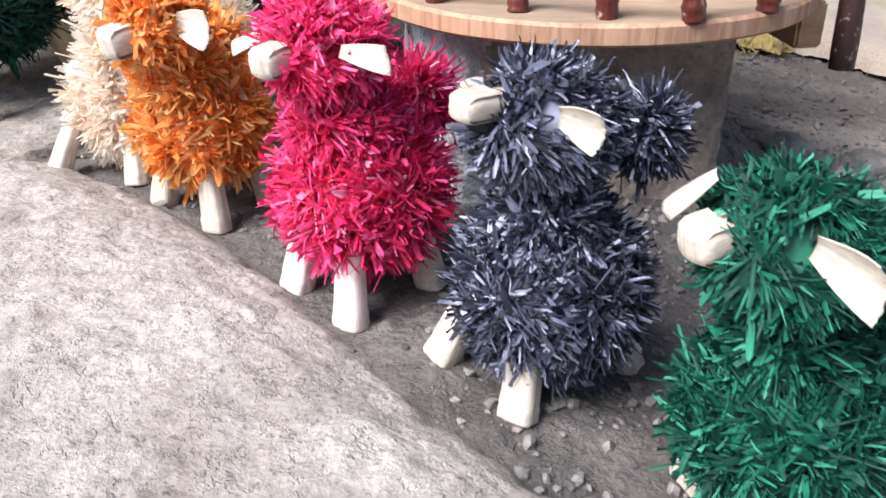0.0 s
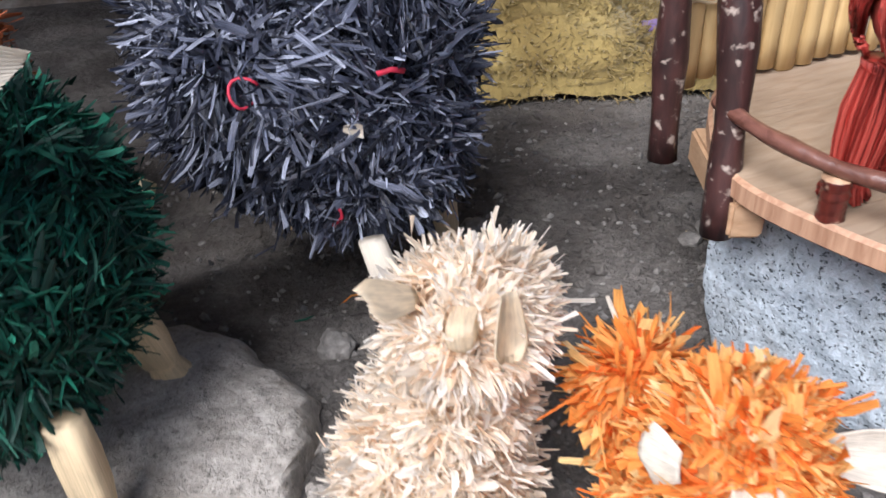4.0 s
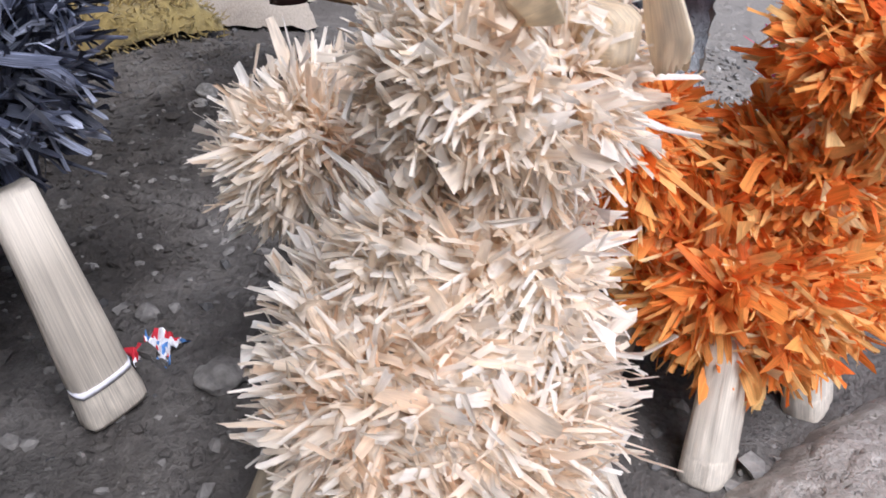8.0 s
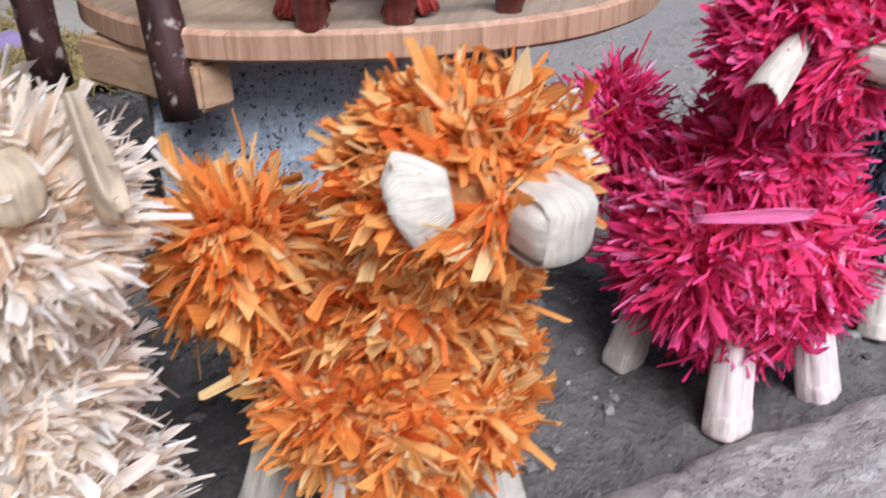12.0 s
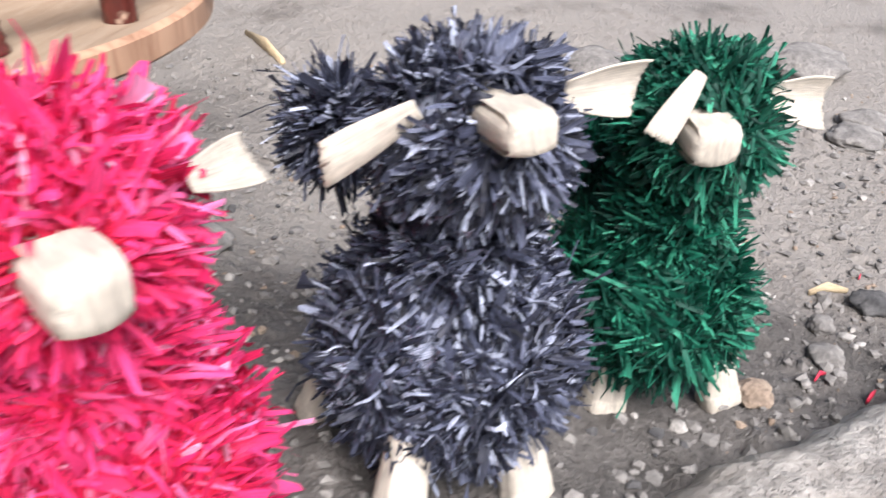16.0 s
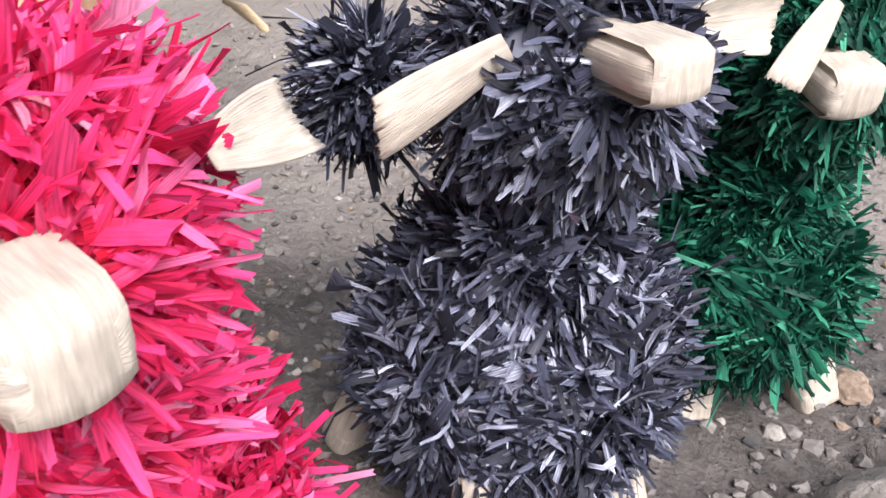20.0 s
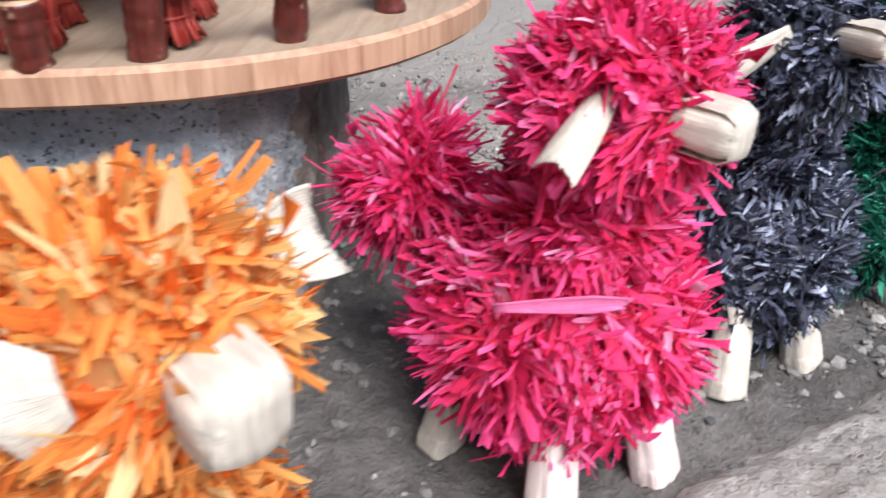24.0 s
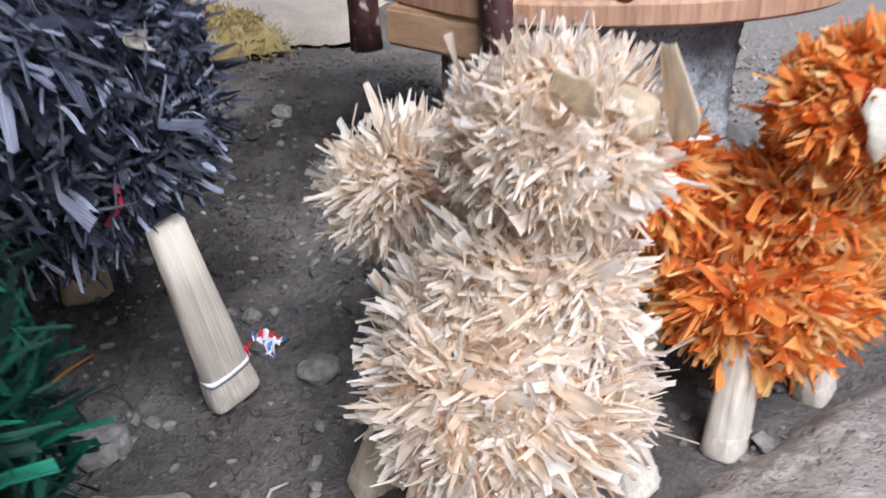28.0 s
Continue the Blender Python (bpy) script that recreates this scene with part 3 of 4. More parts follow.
EDGE = np.array([(0.62, -0.14), (0.27, 0.335), (0.129, 0.503), (0.075, 0.556), (0.026, 0.606), (-0.033, 0.680), (-0.066, 0.736), (-0.107, 0.782), (-0.147, 0.828), (-0.199, 0.889), (-0.244, 0.938), (-0.325, 1.004), (-0.428, 1.098)])
EDGE_S = np.concatenate([[0], np.cumsum(np.linalg.norm(np.diff(EDGE, axis=0), axis=1))])


def edge_of_slab(s):
    """The slab's edge beside the row of sheep, by metres along it."""
    k = np.array([0.011 * noise.noise(Vector((s * 14, 0.3, 0))) + 0.006 * noise.noise(Vector((s * 55, 3.3, 0))), 0.0])
    return np.array([np.interp(s, EDGE_S, EDGE[:, 0]), np.interp(s, EDGE_S, EDGE[:, 1])]) + k


EDGE2 = np.array([(-0.428, 1.100), (-0.402, 1.17), (-0.374, 1.25), (-0.366, 1.33), (-0.42, 1.43), (-0.60, 1.55)])
EDGE2_S = np.concatenate([[0], np.cumsum(np.linalg.norm(np.diff(EDGE2, axis=0), axis=1))])


def edge_of_second(s):
    k = np.array([0.02 * noise.noise(Vector((s * 14, 8.3, 0))) + 0.008 * noise.noise(Vector((s * 50, 5.3, 0))), 0.0])
    return np.array([np.interp(s, EDGE2_S, EDGE2[:, 0]), np.interp(s, EDGE2_S, EDGE2[:, 1])]) + k


def stone_slab(along, way, depth, top, label, seed, edge, nu=300, nv=170, steep=0.032, rise=0.12):
    """A rough slab: top and rounded edge, sunk into the soil. Columns run along the edge, rows away from it."""
    v, f = [], []
    d = unit(np.array(way, float))
    for i in range(nu):
        s = along[0] + (along[1] - along[0]) * i / (nu - 1)
        e = edge(s)
        for j in range(nv):
            w = -0.014 + (depth + 0.014) * (j / (nv - 1)) ** 1.5
            x, y = e + d * w
            p = Vector((x + seed, y, 0))
            q = (w + 0.014) / rise
            drop = steep * (1 - q) ** 2 if q < 1 else 0.0
            drop += 0.014 * max(0.0, 1 - (w + 0.014) / 0.028) ** 1.5
            ends = min(i, nu - 1 - i) * (along[1] - along[0]) / nu / 0.03
            drop += 0.022 * (1 - ends) ** 2 if ends < 1 else 0
            back = (depth - w) / 0.05
            drop += 0.06 * (1 - back) ** 2 if back < 1 else 0
            chips = 0.004 * max(0.0, 0.35 - abs(noise.noise(p * 17 + Vector((0, 0, 4)))))
            pit = 0.0045 * max(0.0, noise.noise(p * 75 + Vector((0, 0, 9))) - 0.25)
            z = top(s) - drop + 0.008 * noise.noise(p * 5) + 0.005 * noise.noise(p * 14) + 0.0028 * noise.noise(p * 40) + 0.0016 * noise.noise(p * 110) + chips - pit
            v.append((x, y, z))
    for i in range(nu - 1):
        for j in range(nv - 1):
            a = i * nv + j
            f.append((a, a + nv, a + nv + 1, a + 1))
    ob = new("stone_slab", mesh_of("stone_slab", v, f, SLAB, smooth=True))
    return tagged(ob, label, "stone", kind="structure")


stone_slab((0.2, EDGE_S[-1]), (-0.67, -0.742), 0.66, lambda s: 0.038 + 0.018 * ease((s - 0.75) / 0.35), "broad weathered grey stone slab with a chipped rounded edge", 0.0, edge_of_slab)
stone_slab((0.0, EDGE2_S[-1]), (-0.69, -0.724), 0.70, lambda s: 0.041, "second weathered grey stone slab sunk in the soil", 5.0, edge_of_second, 150, 130, 0.03, 0.06)


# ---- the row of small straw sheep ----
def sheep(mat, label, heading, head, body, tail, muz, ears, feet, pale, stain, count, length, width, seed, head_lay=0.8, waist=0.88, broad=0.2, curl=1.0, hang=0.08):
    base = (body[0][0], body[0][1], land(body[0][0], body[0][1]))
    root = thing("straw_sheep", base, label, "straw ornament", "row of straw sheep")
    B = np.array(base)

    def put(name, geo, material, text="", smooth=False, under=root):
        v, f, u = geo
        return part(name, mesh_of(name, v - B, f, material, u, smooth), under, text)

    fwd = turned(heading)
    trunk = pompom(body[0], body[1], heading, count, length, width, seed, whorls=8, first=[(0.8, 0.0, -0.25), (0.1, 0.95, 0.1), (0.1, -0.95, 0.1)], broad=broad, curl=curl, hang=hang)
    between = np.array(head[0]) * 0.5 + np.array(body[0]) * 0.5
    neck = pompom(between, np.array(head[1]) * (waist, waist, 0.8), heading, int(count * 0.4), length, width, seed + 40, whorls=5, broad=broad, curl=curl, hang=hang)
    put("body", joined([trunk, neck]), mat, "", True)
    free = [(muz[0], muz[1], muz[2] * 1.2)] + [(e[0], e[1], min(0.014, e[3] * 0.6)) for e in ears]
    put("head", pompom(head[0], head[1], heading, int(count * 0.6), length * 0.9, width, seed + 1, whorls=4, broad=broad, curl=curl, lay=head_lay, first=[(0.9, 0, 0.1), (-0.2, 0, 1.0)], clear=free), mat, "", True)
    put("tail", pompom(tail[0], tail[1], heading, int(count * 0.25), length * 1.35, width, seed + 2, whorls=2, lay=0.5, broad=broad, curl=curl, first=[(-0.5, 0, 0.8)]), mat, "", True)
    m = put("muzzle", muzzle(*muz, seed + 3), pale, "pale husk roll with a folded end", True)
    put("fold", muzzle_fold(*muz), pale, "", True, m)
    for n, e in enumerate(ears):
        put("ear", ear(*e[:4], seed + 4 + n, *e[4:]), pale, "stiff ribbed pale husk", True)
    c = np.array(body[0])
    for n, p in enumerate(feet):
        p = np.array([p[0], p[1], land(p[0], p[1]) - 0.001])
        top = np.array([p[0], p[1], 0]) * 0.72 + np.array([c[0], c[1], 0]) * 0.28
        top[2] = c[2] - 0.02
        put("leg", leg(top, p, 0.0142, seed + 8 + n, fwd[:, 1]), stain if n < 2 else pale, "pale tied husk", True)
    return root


ORANGE_F, PINK_F, GREY_F, GREEN_F, CREAM_F = (-0.52, -0.85), (-0.60, -0.80), (-0.70, -0.71), (-0.86, -0.50), (-0.66, -0.75)

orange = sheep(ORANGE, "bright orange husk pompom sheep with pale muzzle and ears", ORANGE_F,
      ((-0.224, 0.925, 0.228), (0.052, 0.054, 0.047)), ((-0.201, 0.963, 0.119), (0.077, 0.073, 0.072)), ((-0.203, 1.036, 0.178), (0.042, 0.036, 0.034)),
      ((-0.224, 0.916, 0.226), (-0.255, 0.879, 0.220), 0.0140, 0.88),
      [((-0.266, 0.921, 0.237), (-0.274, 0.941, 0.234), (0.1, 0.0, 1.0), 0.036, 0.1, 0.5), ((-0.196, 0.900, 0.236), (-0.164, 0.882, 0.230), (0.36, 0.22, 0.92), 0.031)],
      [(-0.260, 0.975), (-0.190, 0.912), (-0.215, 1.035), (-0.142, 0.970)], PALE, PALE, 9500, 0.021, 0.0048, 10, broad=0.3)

v, f, u = tube(np.array([(-0.198, 1.046, 0.178), (-0.200, 1.056, 0.199), (-0.204, 1.070, 0.222)]), [0.0022, 0.0020, 0.0014], sides=8)
part("loose_strand", mesh_of("loose_strand", v - np.array(orange.location), f, PALE, u, True), orange, "stray white husk strand")

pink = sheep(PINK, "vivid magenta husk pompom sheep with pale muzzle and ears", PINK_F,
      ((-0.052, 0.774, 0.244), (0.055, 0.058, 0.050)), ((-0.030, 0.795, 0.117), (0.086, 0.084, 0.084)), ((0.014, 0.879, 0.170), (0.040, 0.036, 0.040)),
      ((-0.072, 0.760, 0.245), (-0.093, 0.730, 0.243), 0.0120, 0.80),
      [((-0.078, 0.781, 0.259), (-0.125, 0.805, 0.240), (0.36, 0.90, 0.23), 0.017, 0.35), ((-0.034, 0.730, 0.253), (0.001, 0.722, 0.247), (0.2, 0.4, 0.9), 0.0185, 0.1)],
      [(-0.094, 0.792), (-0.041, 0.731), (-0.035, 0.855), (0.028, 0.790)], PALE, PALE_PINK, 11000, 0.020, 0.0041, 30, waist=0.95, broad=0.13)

v, f, u = ear((-0.098, 0.826, 0.160), (-0.102, 0.768, 0.170), (0.1, 0.0, 1.0), 0.0080, 77, 0.15, 0.6, 5)
part("long_strip", mesh_of("long_strip", v - np.array(pink.location), f, PINK_STRIP, u, True), pink, "long pale pink husk strip")

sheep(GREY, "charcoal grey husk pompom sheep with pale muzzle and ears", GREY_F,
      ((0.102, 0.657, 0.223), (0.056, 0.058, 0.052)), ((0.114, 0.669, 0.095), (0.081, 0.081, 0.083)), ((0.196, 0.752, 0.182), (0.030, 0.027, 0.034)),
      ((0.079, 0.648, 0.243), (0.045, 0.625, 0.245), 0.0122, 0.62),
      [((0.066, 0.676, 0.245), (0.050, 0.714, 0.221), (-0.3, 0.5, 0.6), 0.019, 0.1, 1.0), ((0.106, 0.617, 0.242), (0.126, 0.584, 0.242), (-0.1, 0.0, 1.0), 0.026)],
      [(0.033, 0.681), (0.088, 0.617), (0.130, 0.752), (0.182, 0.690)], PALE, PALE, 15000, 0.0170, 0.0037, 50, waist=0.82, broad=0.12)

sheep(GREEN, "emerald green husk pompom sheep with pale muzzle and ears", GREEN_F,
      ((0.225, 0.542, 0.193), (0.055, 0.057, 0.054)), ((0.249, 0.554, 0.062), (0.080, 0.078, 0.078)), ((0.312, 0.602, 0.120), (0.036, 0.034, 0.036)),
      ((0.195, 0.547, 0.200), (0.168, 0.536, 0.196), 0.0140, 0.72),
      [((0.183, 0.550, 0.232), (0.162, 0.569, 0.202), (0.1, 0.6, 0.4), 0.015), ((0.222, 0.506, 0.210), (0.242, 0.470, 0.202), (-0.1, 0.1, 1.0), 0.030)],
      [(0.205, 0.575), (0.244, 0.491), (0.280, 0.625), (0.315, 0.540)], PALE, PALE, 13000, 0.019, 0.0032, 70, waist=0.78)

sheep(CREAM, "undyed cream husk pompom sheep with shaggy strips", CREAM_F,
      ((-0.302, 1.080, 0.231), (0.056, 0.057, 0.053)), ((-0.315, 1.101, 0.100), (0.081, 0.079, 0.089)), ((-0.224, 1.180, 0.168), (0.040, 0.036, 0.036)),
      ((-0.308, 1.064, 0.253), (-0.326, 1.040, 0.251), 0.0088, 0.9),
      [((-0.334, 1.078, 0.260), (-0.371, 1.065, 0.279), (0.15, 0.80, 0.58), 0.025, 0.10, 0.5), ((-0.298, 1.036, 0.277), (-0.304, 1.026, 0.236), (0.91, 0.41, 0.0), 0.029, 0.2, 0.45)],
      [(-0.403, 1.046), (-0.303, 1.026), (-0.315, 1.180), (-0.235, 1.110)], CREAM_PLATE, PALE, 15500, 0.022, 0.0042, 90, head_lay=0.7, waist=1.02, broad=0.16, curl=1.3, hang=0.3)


# ---- the two tall straw animals behind ----
def strand(path, r, mat, name, root, B, text, flat=1.0):
    v, f, u = tube(np.array(path), [r] * len(path), sides=6, flat=flat)
    return part(name, mesh_of(name, v - B, f, mat, u, True), root, text)


def tall(mat, label, heading, body, rest, legs, seed, count, length, width, band=()):
    base = (body[0][0], body[0][1], land(body[0][0], body[0][1]))
    root = thing("straw_llama", base, label, "straw ornament", "tall straw llamas")
    B = np.array(base)
    v, f, u = pompom(body[0], body[1], heading, count, length, width, seed, whorls=18, lay=0.95, wild=0.35)
    part("body", mesh_of("body", v - B, f, mat, u, True), root)
    for name, c, r in rest:
        v, f, u = pompom(c, r, heading, int(count * 0.3), length * 0.8, width, seed + 3, whorls=6, lay=0.8)
        part(name, mesh_of(name, v - B, f, mat, u, True), root)
    for n, (top, foot, r) in enumerate(legs):
        v, f, u = leg(top, foot, r, seed + 5 + n, turned(heading)[:, 1], flat=0.52 if band else 0.8, flare=True, ankle=not band)
        lg = part("leg", mesh_of("leg", v - B, f, TAN if n not in band else PALE, u, True), root, "flat bundle of pale husk")
        if n in band:
            a, b = np.array(top), np.array(foot)
            p = a + np.outer((0.80, 0.825), b - a)
            v, f, u = tube(p, [r * 1.0, r * 1.0], sides=24, square=0.6, flat=0.55, wide=turned(heading)[:, 1])
            part("band", mesh_of("band", v - B, f, WHITE_BAND, u, True), lg, "white tying band")
    return root, B


def on_land(x, y):
    return (x, y, land(x, y) - 0.003)


big_grey, at = tall(DARK_GREY, "large shaggy charcoal husk llama on pale husk legs", (-0.5, -0.86), ((-0.268, 1.465, 0.275), (0.195, 0.178, 0.170)), [("chest", (-0.252, 1.392, 0.218), (0.118, 0.120, 0.118))],
     [((-0.280, 1.306, 0.155), (-0.241, 1.301, 0.003), 0.0180), ((-0.135, 1.48, 0.17), on_land(-0.125, 1.490), 0.019),
      ((-0.44, 1.50, 0.16), on_land(-0.50, 1.52), 0.018), ((-0.27, 1.60, 0.16), on_land(-0.26, 1.62), 0.018)],
     120, 32000, 0.030, 0.0043, band=(0,))
ang = np.linspace(0.4, 5.2, 14)
strand([(-0.364 + 0.012 * math.cos(a), 1.328 - 0.004 * math.sin(a * 2), 0.300 + 0.012 * math.sin(a)) for a in ang], 0.0013, THREAD, "thread_loop", big_grey, at, "red thread loop")
strand([(-0.266, 1.300, 0.306), (-0.256, 1.294, 0.310), (-0.244, 1.298, 0.305)], 0.0024, THREAD, "knot", big_grey, at, "red thread knot", 0.6)
strand([(-0.306, 1.326, 0.166), (-0.300, 1.318, 0.177), (-0.302, 1.318, 0.190)], 0.0018, THREAD, "thread_end", big_grey, at, "red thread end")
v, f, u = ear((-0.298, 1.298, 0.268), (-0.283, 1.294, 0.264), (0, 0.3, 1.0), 0.010, 4, 0.3)
part("flake", mesh_of("flake", v - at, f, PALE, u), big_grey, "loose white husk flake")

big_green, at = tall(DEEP_GREEN, "large shaggy dark green husk llama on tan husk legs", (-0.35, -0.93), ((-0.603, 1.327, 0.220), (0.165, 0.165, 0.165)), [("head", (-0.625, 1.175, 0.435), (0.07, 0.07, 0.07))],
     [((-0.640, 1.19, 0.15), (-0.645, 1.185, 0.040), 0.017), ((-0.545, 1.20, 0.15), (-0.540, 1.197, 0.040), 0.0155), ((-0.500, 1.34, 0.17), (-0.462, 1.352, 0.032), 0.0185), ((-0.62, 1.38, 0.16), (-0.63, 1.39, 0.030), 0.0175)],
     140, 30000, 0.023, 0.0038)
for n, e in enumerate((((-0.585, 1.203, 0.394), (-0.508, 1.193, 0.391), (0.0, 0.2, 1.0), 0.034, 0.2, 0.6), ((-0.571, 1.195, 0.378), (-0.566, 1.192, 0.332), (0.9, 0.1, 0.0), 0.015, 0.2, 0.4))):
    v, f, u = ear(*e[:4], 30 + n, *e[4:])
    part("ear", mesh_of("ear", v - at, f, PALE, u), big_green, "stiff pale husk")

tall(RUST, "shaggy rust brown husk llama behind the green one", (-0.35, -0.93), ((-0.640, 1.62, 0.27), (0.13, 0.13, 0.12)), [],
     [((-0.70, 1.57, 0.2), on_land(-0.70, 1.56), 0.017), ((-0.58, 1.57, 0.2), on_land(-0.58, 1.56), 0.017), ((-0.70, 1.68, 0.2), on_land(-0.70, 1.69), 0.017), ((-0.58, 1.68, 0.2), on_land(-0.58, 1.69), 0.017)],
     160, 6000, 0.030, 0.0045)


# ---- the stone block and the round deck with its rail ----
def lumpy_block(corners, z0, z1, label):
    """A cast block: faces gridded and roughened, edges worn, one foot undercut."""
    c = np.array(corners, float)
    mid = c.mean(0)
    n, m = 60, 40
    v, f, slots = [], [], []
    per = []
    for a, b in zip(c, np.roll(c, -1, 0)):
        per += [(a + (b - a) * i / n, min(i, n - i) / n) for i in range(n)]
    k = len(per)
    for j in range(m):
        s = j / (m - 1)
        z = z0 + (z1 - z0) * s
        for p, near in per:
            q = p - (p - mid) * 0.05 * max(0, 1 - near / 0.05) ** 2
            low = max(0.0, (0.10 - z) / 0.10) ** 1.3 * max(0.0, 1 - np.linalg.norm(p - c[3]) / 0.24)
            q = q + (mid - q) * 0.10 * low
            w = Vector((q[0], q[1], z))
            edge = 2.6 if np.linalg.norm(p - c[0]) < 0.075 else 1.0
            d = unit(q - mid) * edge * (0.005 * noise.noise(w * 14) + 0.003 * noise.noise(w * 50) + 0.0014 * noise.noise(w * 140))
            v.append((q[0] + d[0], q[1] + d[1], z + 0.004 * noise.noise(w * 20) * (s < 0.05)))
    for j in range(m - 1):
        for i in range(k):
            f.append((j * k + i, j * k + (i + 1) % k, (j + 1) * k + (i + 1) % k, (j + 1) * k + i))
            x = i / n - 3
            rough = x > 0.85 + 0.05 * noise.noise(Vector((j * 0.25, 2.0, 0)))
            slots.append((2 if rough else 0) if x >= 0 else (2 if i / n < 0.10 + 0.06 * noise.noise(Vector((j * 0.3, 7.0, 0))) else 1))
    f.append(tuple((m - 1) * k + i for i in range(k)))
    slots.append(1)
    ob = new("stone_block", mesh_of("stone_block", v, f, [CEMENT, MORTAR, ROUGH_CEMENT], smooth=True, slots=slots))
    return tagged(ob, label, "stone block")


lumpy_block([(0.053, 0.958), (0.342, 0.980), (0.315, 1.235), (-0.003, 1.203)], -0.03, 0.2183, "square pitted blue-grey cement block, stained brown on its front")

DECK_C, DECK_R, DECK_Z, DECK_T = np.array([0.200, 1.085]), 0.2385, 0.239, 0.0205
CUTS = ((np.array([-0.050, 1.130]), np.array([0.008, 1.245])), (np.array([0.008, 1.305]), np.array([0.40, 1.285])))
deck = thing("round_deck", (DECK_C[0], DECK_C[1], DECK_Z), "round sawn pine deck on side beams with a twig railing", "deck")


def deck_radius(a):
    d = np.array([math.cos(a), math.sin(a)])
    r = DECK_R * (1 + 0.006 * noise.noise(Vector((d[0] * 3, d[1] * 3, 0.0))))
    r += 0.012 * max(0.0, math.cos(a - radians(168))) ** 30
    for p, q in CUTS:
        e = q - p
        den = d[0] * e[1] - d[1] * e[0]
        if abs(den) > 1e-6:
            t = ((p[0] - DECK_C[0]) * e[1] - (p[1] - DECK_C[1]) * e[0]) / den
            if t > 0:
                r = min(r, t)
    return r


def deck_plate():
    n = 240
    v, f, slots = [], [], []
    rings = ((0.0, 0.0), (0.5, 0.0), (0.985, 0.0), (1.0, -0.003), (1.0, -DECK_T + 0.003), (0.985, -DECK_T), (0.0, -DECK_T))
    for r, z in rings:
        for i in range(n):
            a = 2 * math.pi * i / n
            R = deck_radius(a)
            v.append((math.cos(a) * R * r, math.sin(a) * R * r, z))
    for j in range(len(rings) - 1):
        for i in range(n):
            f.append((j * n + i, (j + 1) * n + i, (j + 1) * n + (i + 1) % n, j * n + (i + 1) % n))
            slots.append(1 if j in (2, 3, 4) else 0)
    return mesh_of("deck_board", v, f, [DECK, DECK_EDGE], slots=slots)


part("deck_board", deck_plate(), deck, "sawn pine board with a wavy-grained edge")


def local(p):
    return np.asarray(p, float) - np.array([DECK_C[0], DECK_C[1], DECK_Z])


def beam(a, b, w, z0, z1):
    a, b = np.array(a), np.array(b)
    d = unit(b - a)
    n = np.array([-d[1], d[0]]) * w / 2
    bm = bmesh.new()
    low, high = [], []
    for p in (a - n, b - n, b + n, a + n):
        low.append(bm.verts.new(local((*p, z0))))
        high.append(bm.verts.new(local((*p, z1))))
    bm.faces.new(low[::-1])
    bm.faces.new(high)
    for i in range(4):
        bm.faces.new((low[i], low[(i + 1) % 4], high[(i + 1) % 4], high[i]))
    bmesh.ops.recalc_face_normals(bm, faces=bm.faces)
    bmesh.ops.bevel(bm, geom=bm.edges[:], offset=0.003, segments=2, affect="EDGES")
    me = bpy.data.meshes.new("side_beam")
    bm.to_mesh(me)
    bm.free()
    me.materials.append(BEAM)
    return me


part("side_beam", beam((-0.036, 1.122), (0.026, 1.246), 0.028, 0.186, 0.2183), deck, "sawn pine block under the board")
part("side_beam", beam((0.425, 1.010), (0.405, 1.225), 0.030, 0.170, 0.2183), deck, "sawn pine block under the board")


def stick(a, b, r, seed, mat, name, text, knots=0, cut=True):
    a, b = np.array(a, float), np.array(b, float)
    n = 14
    rng = np.random.default_rng(seed)
    s = np.linspace(0, 1, n)
    bow = np.outer(np.sin(s * np.pi), rng.normal(0, 0.012, 3)) * np.linalg.norm(b - a)
    rad = r * (1 + 0.05 * rng.standard_normal(n))
    for k in rng.integers(2, n - 2, knots):
        rad[k] *= 1.22
    v, f, u = tube(a + np.outer(s, b - a) + bow, rad, sides=14, lumps=0.05, seed=seed)
    slots = [0] * (len(f) - 2) + [1, 1]
    me = mesh_of(name, v - np.array([DECK_C[0], DECK_C[1], DECK_Z]), f, [mat, CUT], u, True, slots)
    return part(name, me, deck, text)


stick((-0.046, 1.143, 0.182), (-0.039, 1.227, 0.56), 0.0135, 3, BARK, "upright", "dark bark-covered pole", knots=4)
stick((-0.008, 1.262, 0.188), (-0.004, 1.280, 0.58), 0.0135, 4, BARK, "upright", "dark bark-covered pole", knots=4)
stick((0.462, 1.005, 0.150), (0.470, 1.050, 0.56), 0.0125, 5, BARK, "upright", "dark bark-covered pole", knots=4)
stick((0.440, 1.240, 0.165), (0.445, 1.255, 0.58), 0.0125, 6, BARK, "upright", "dark bark-covered pole", knots=4)

POSTS = ((-0.028, 1.058), (-0.008, 1.008), (0.036, 0.946), (0.109, 0.902), (0.183, 0.872), (0.255, 0.858), (0.329, 0.890), (0.398, 0.950))
post_top = []
for n, xy in enumerate(POSTS):
    rng = np.random.default_rng(60 + n)
    p = np.array(xy)
    lean = rng.normal(0, 0.0025, 2)
    h = DECK_Z + 0.034 + rng.uniform(-0.002, 0.002)
    stick((*p, DECK_Z - 0.001), (*(p + lean), h), 0.0098, 70 + n, POST, "rail_post", "short varnished twig post")
    post_top.append((*(p + lean), h + 0.005))


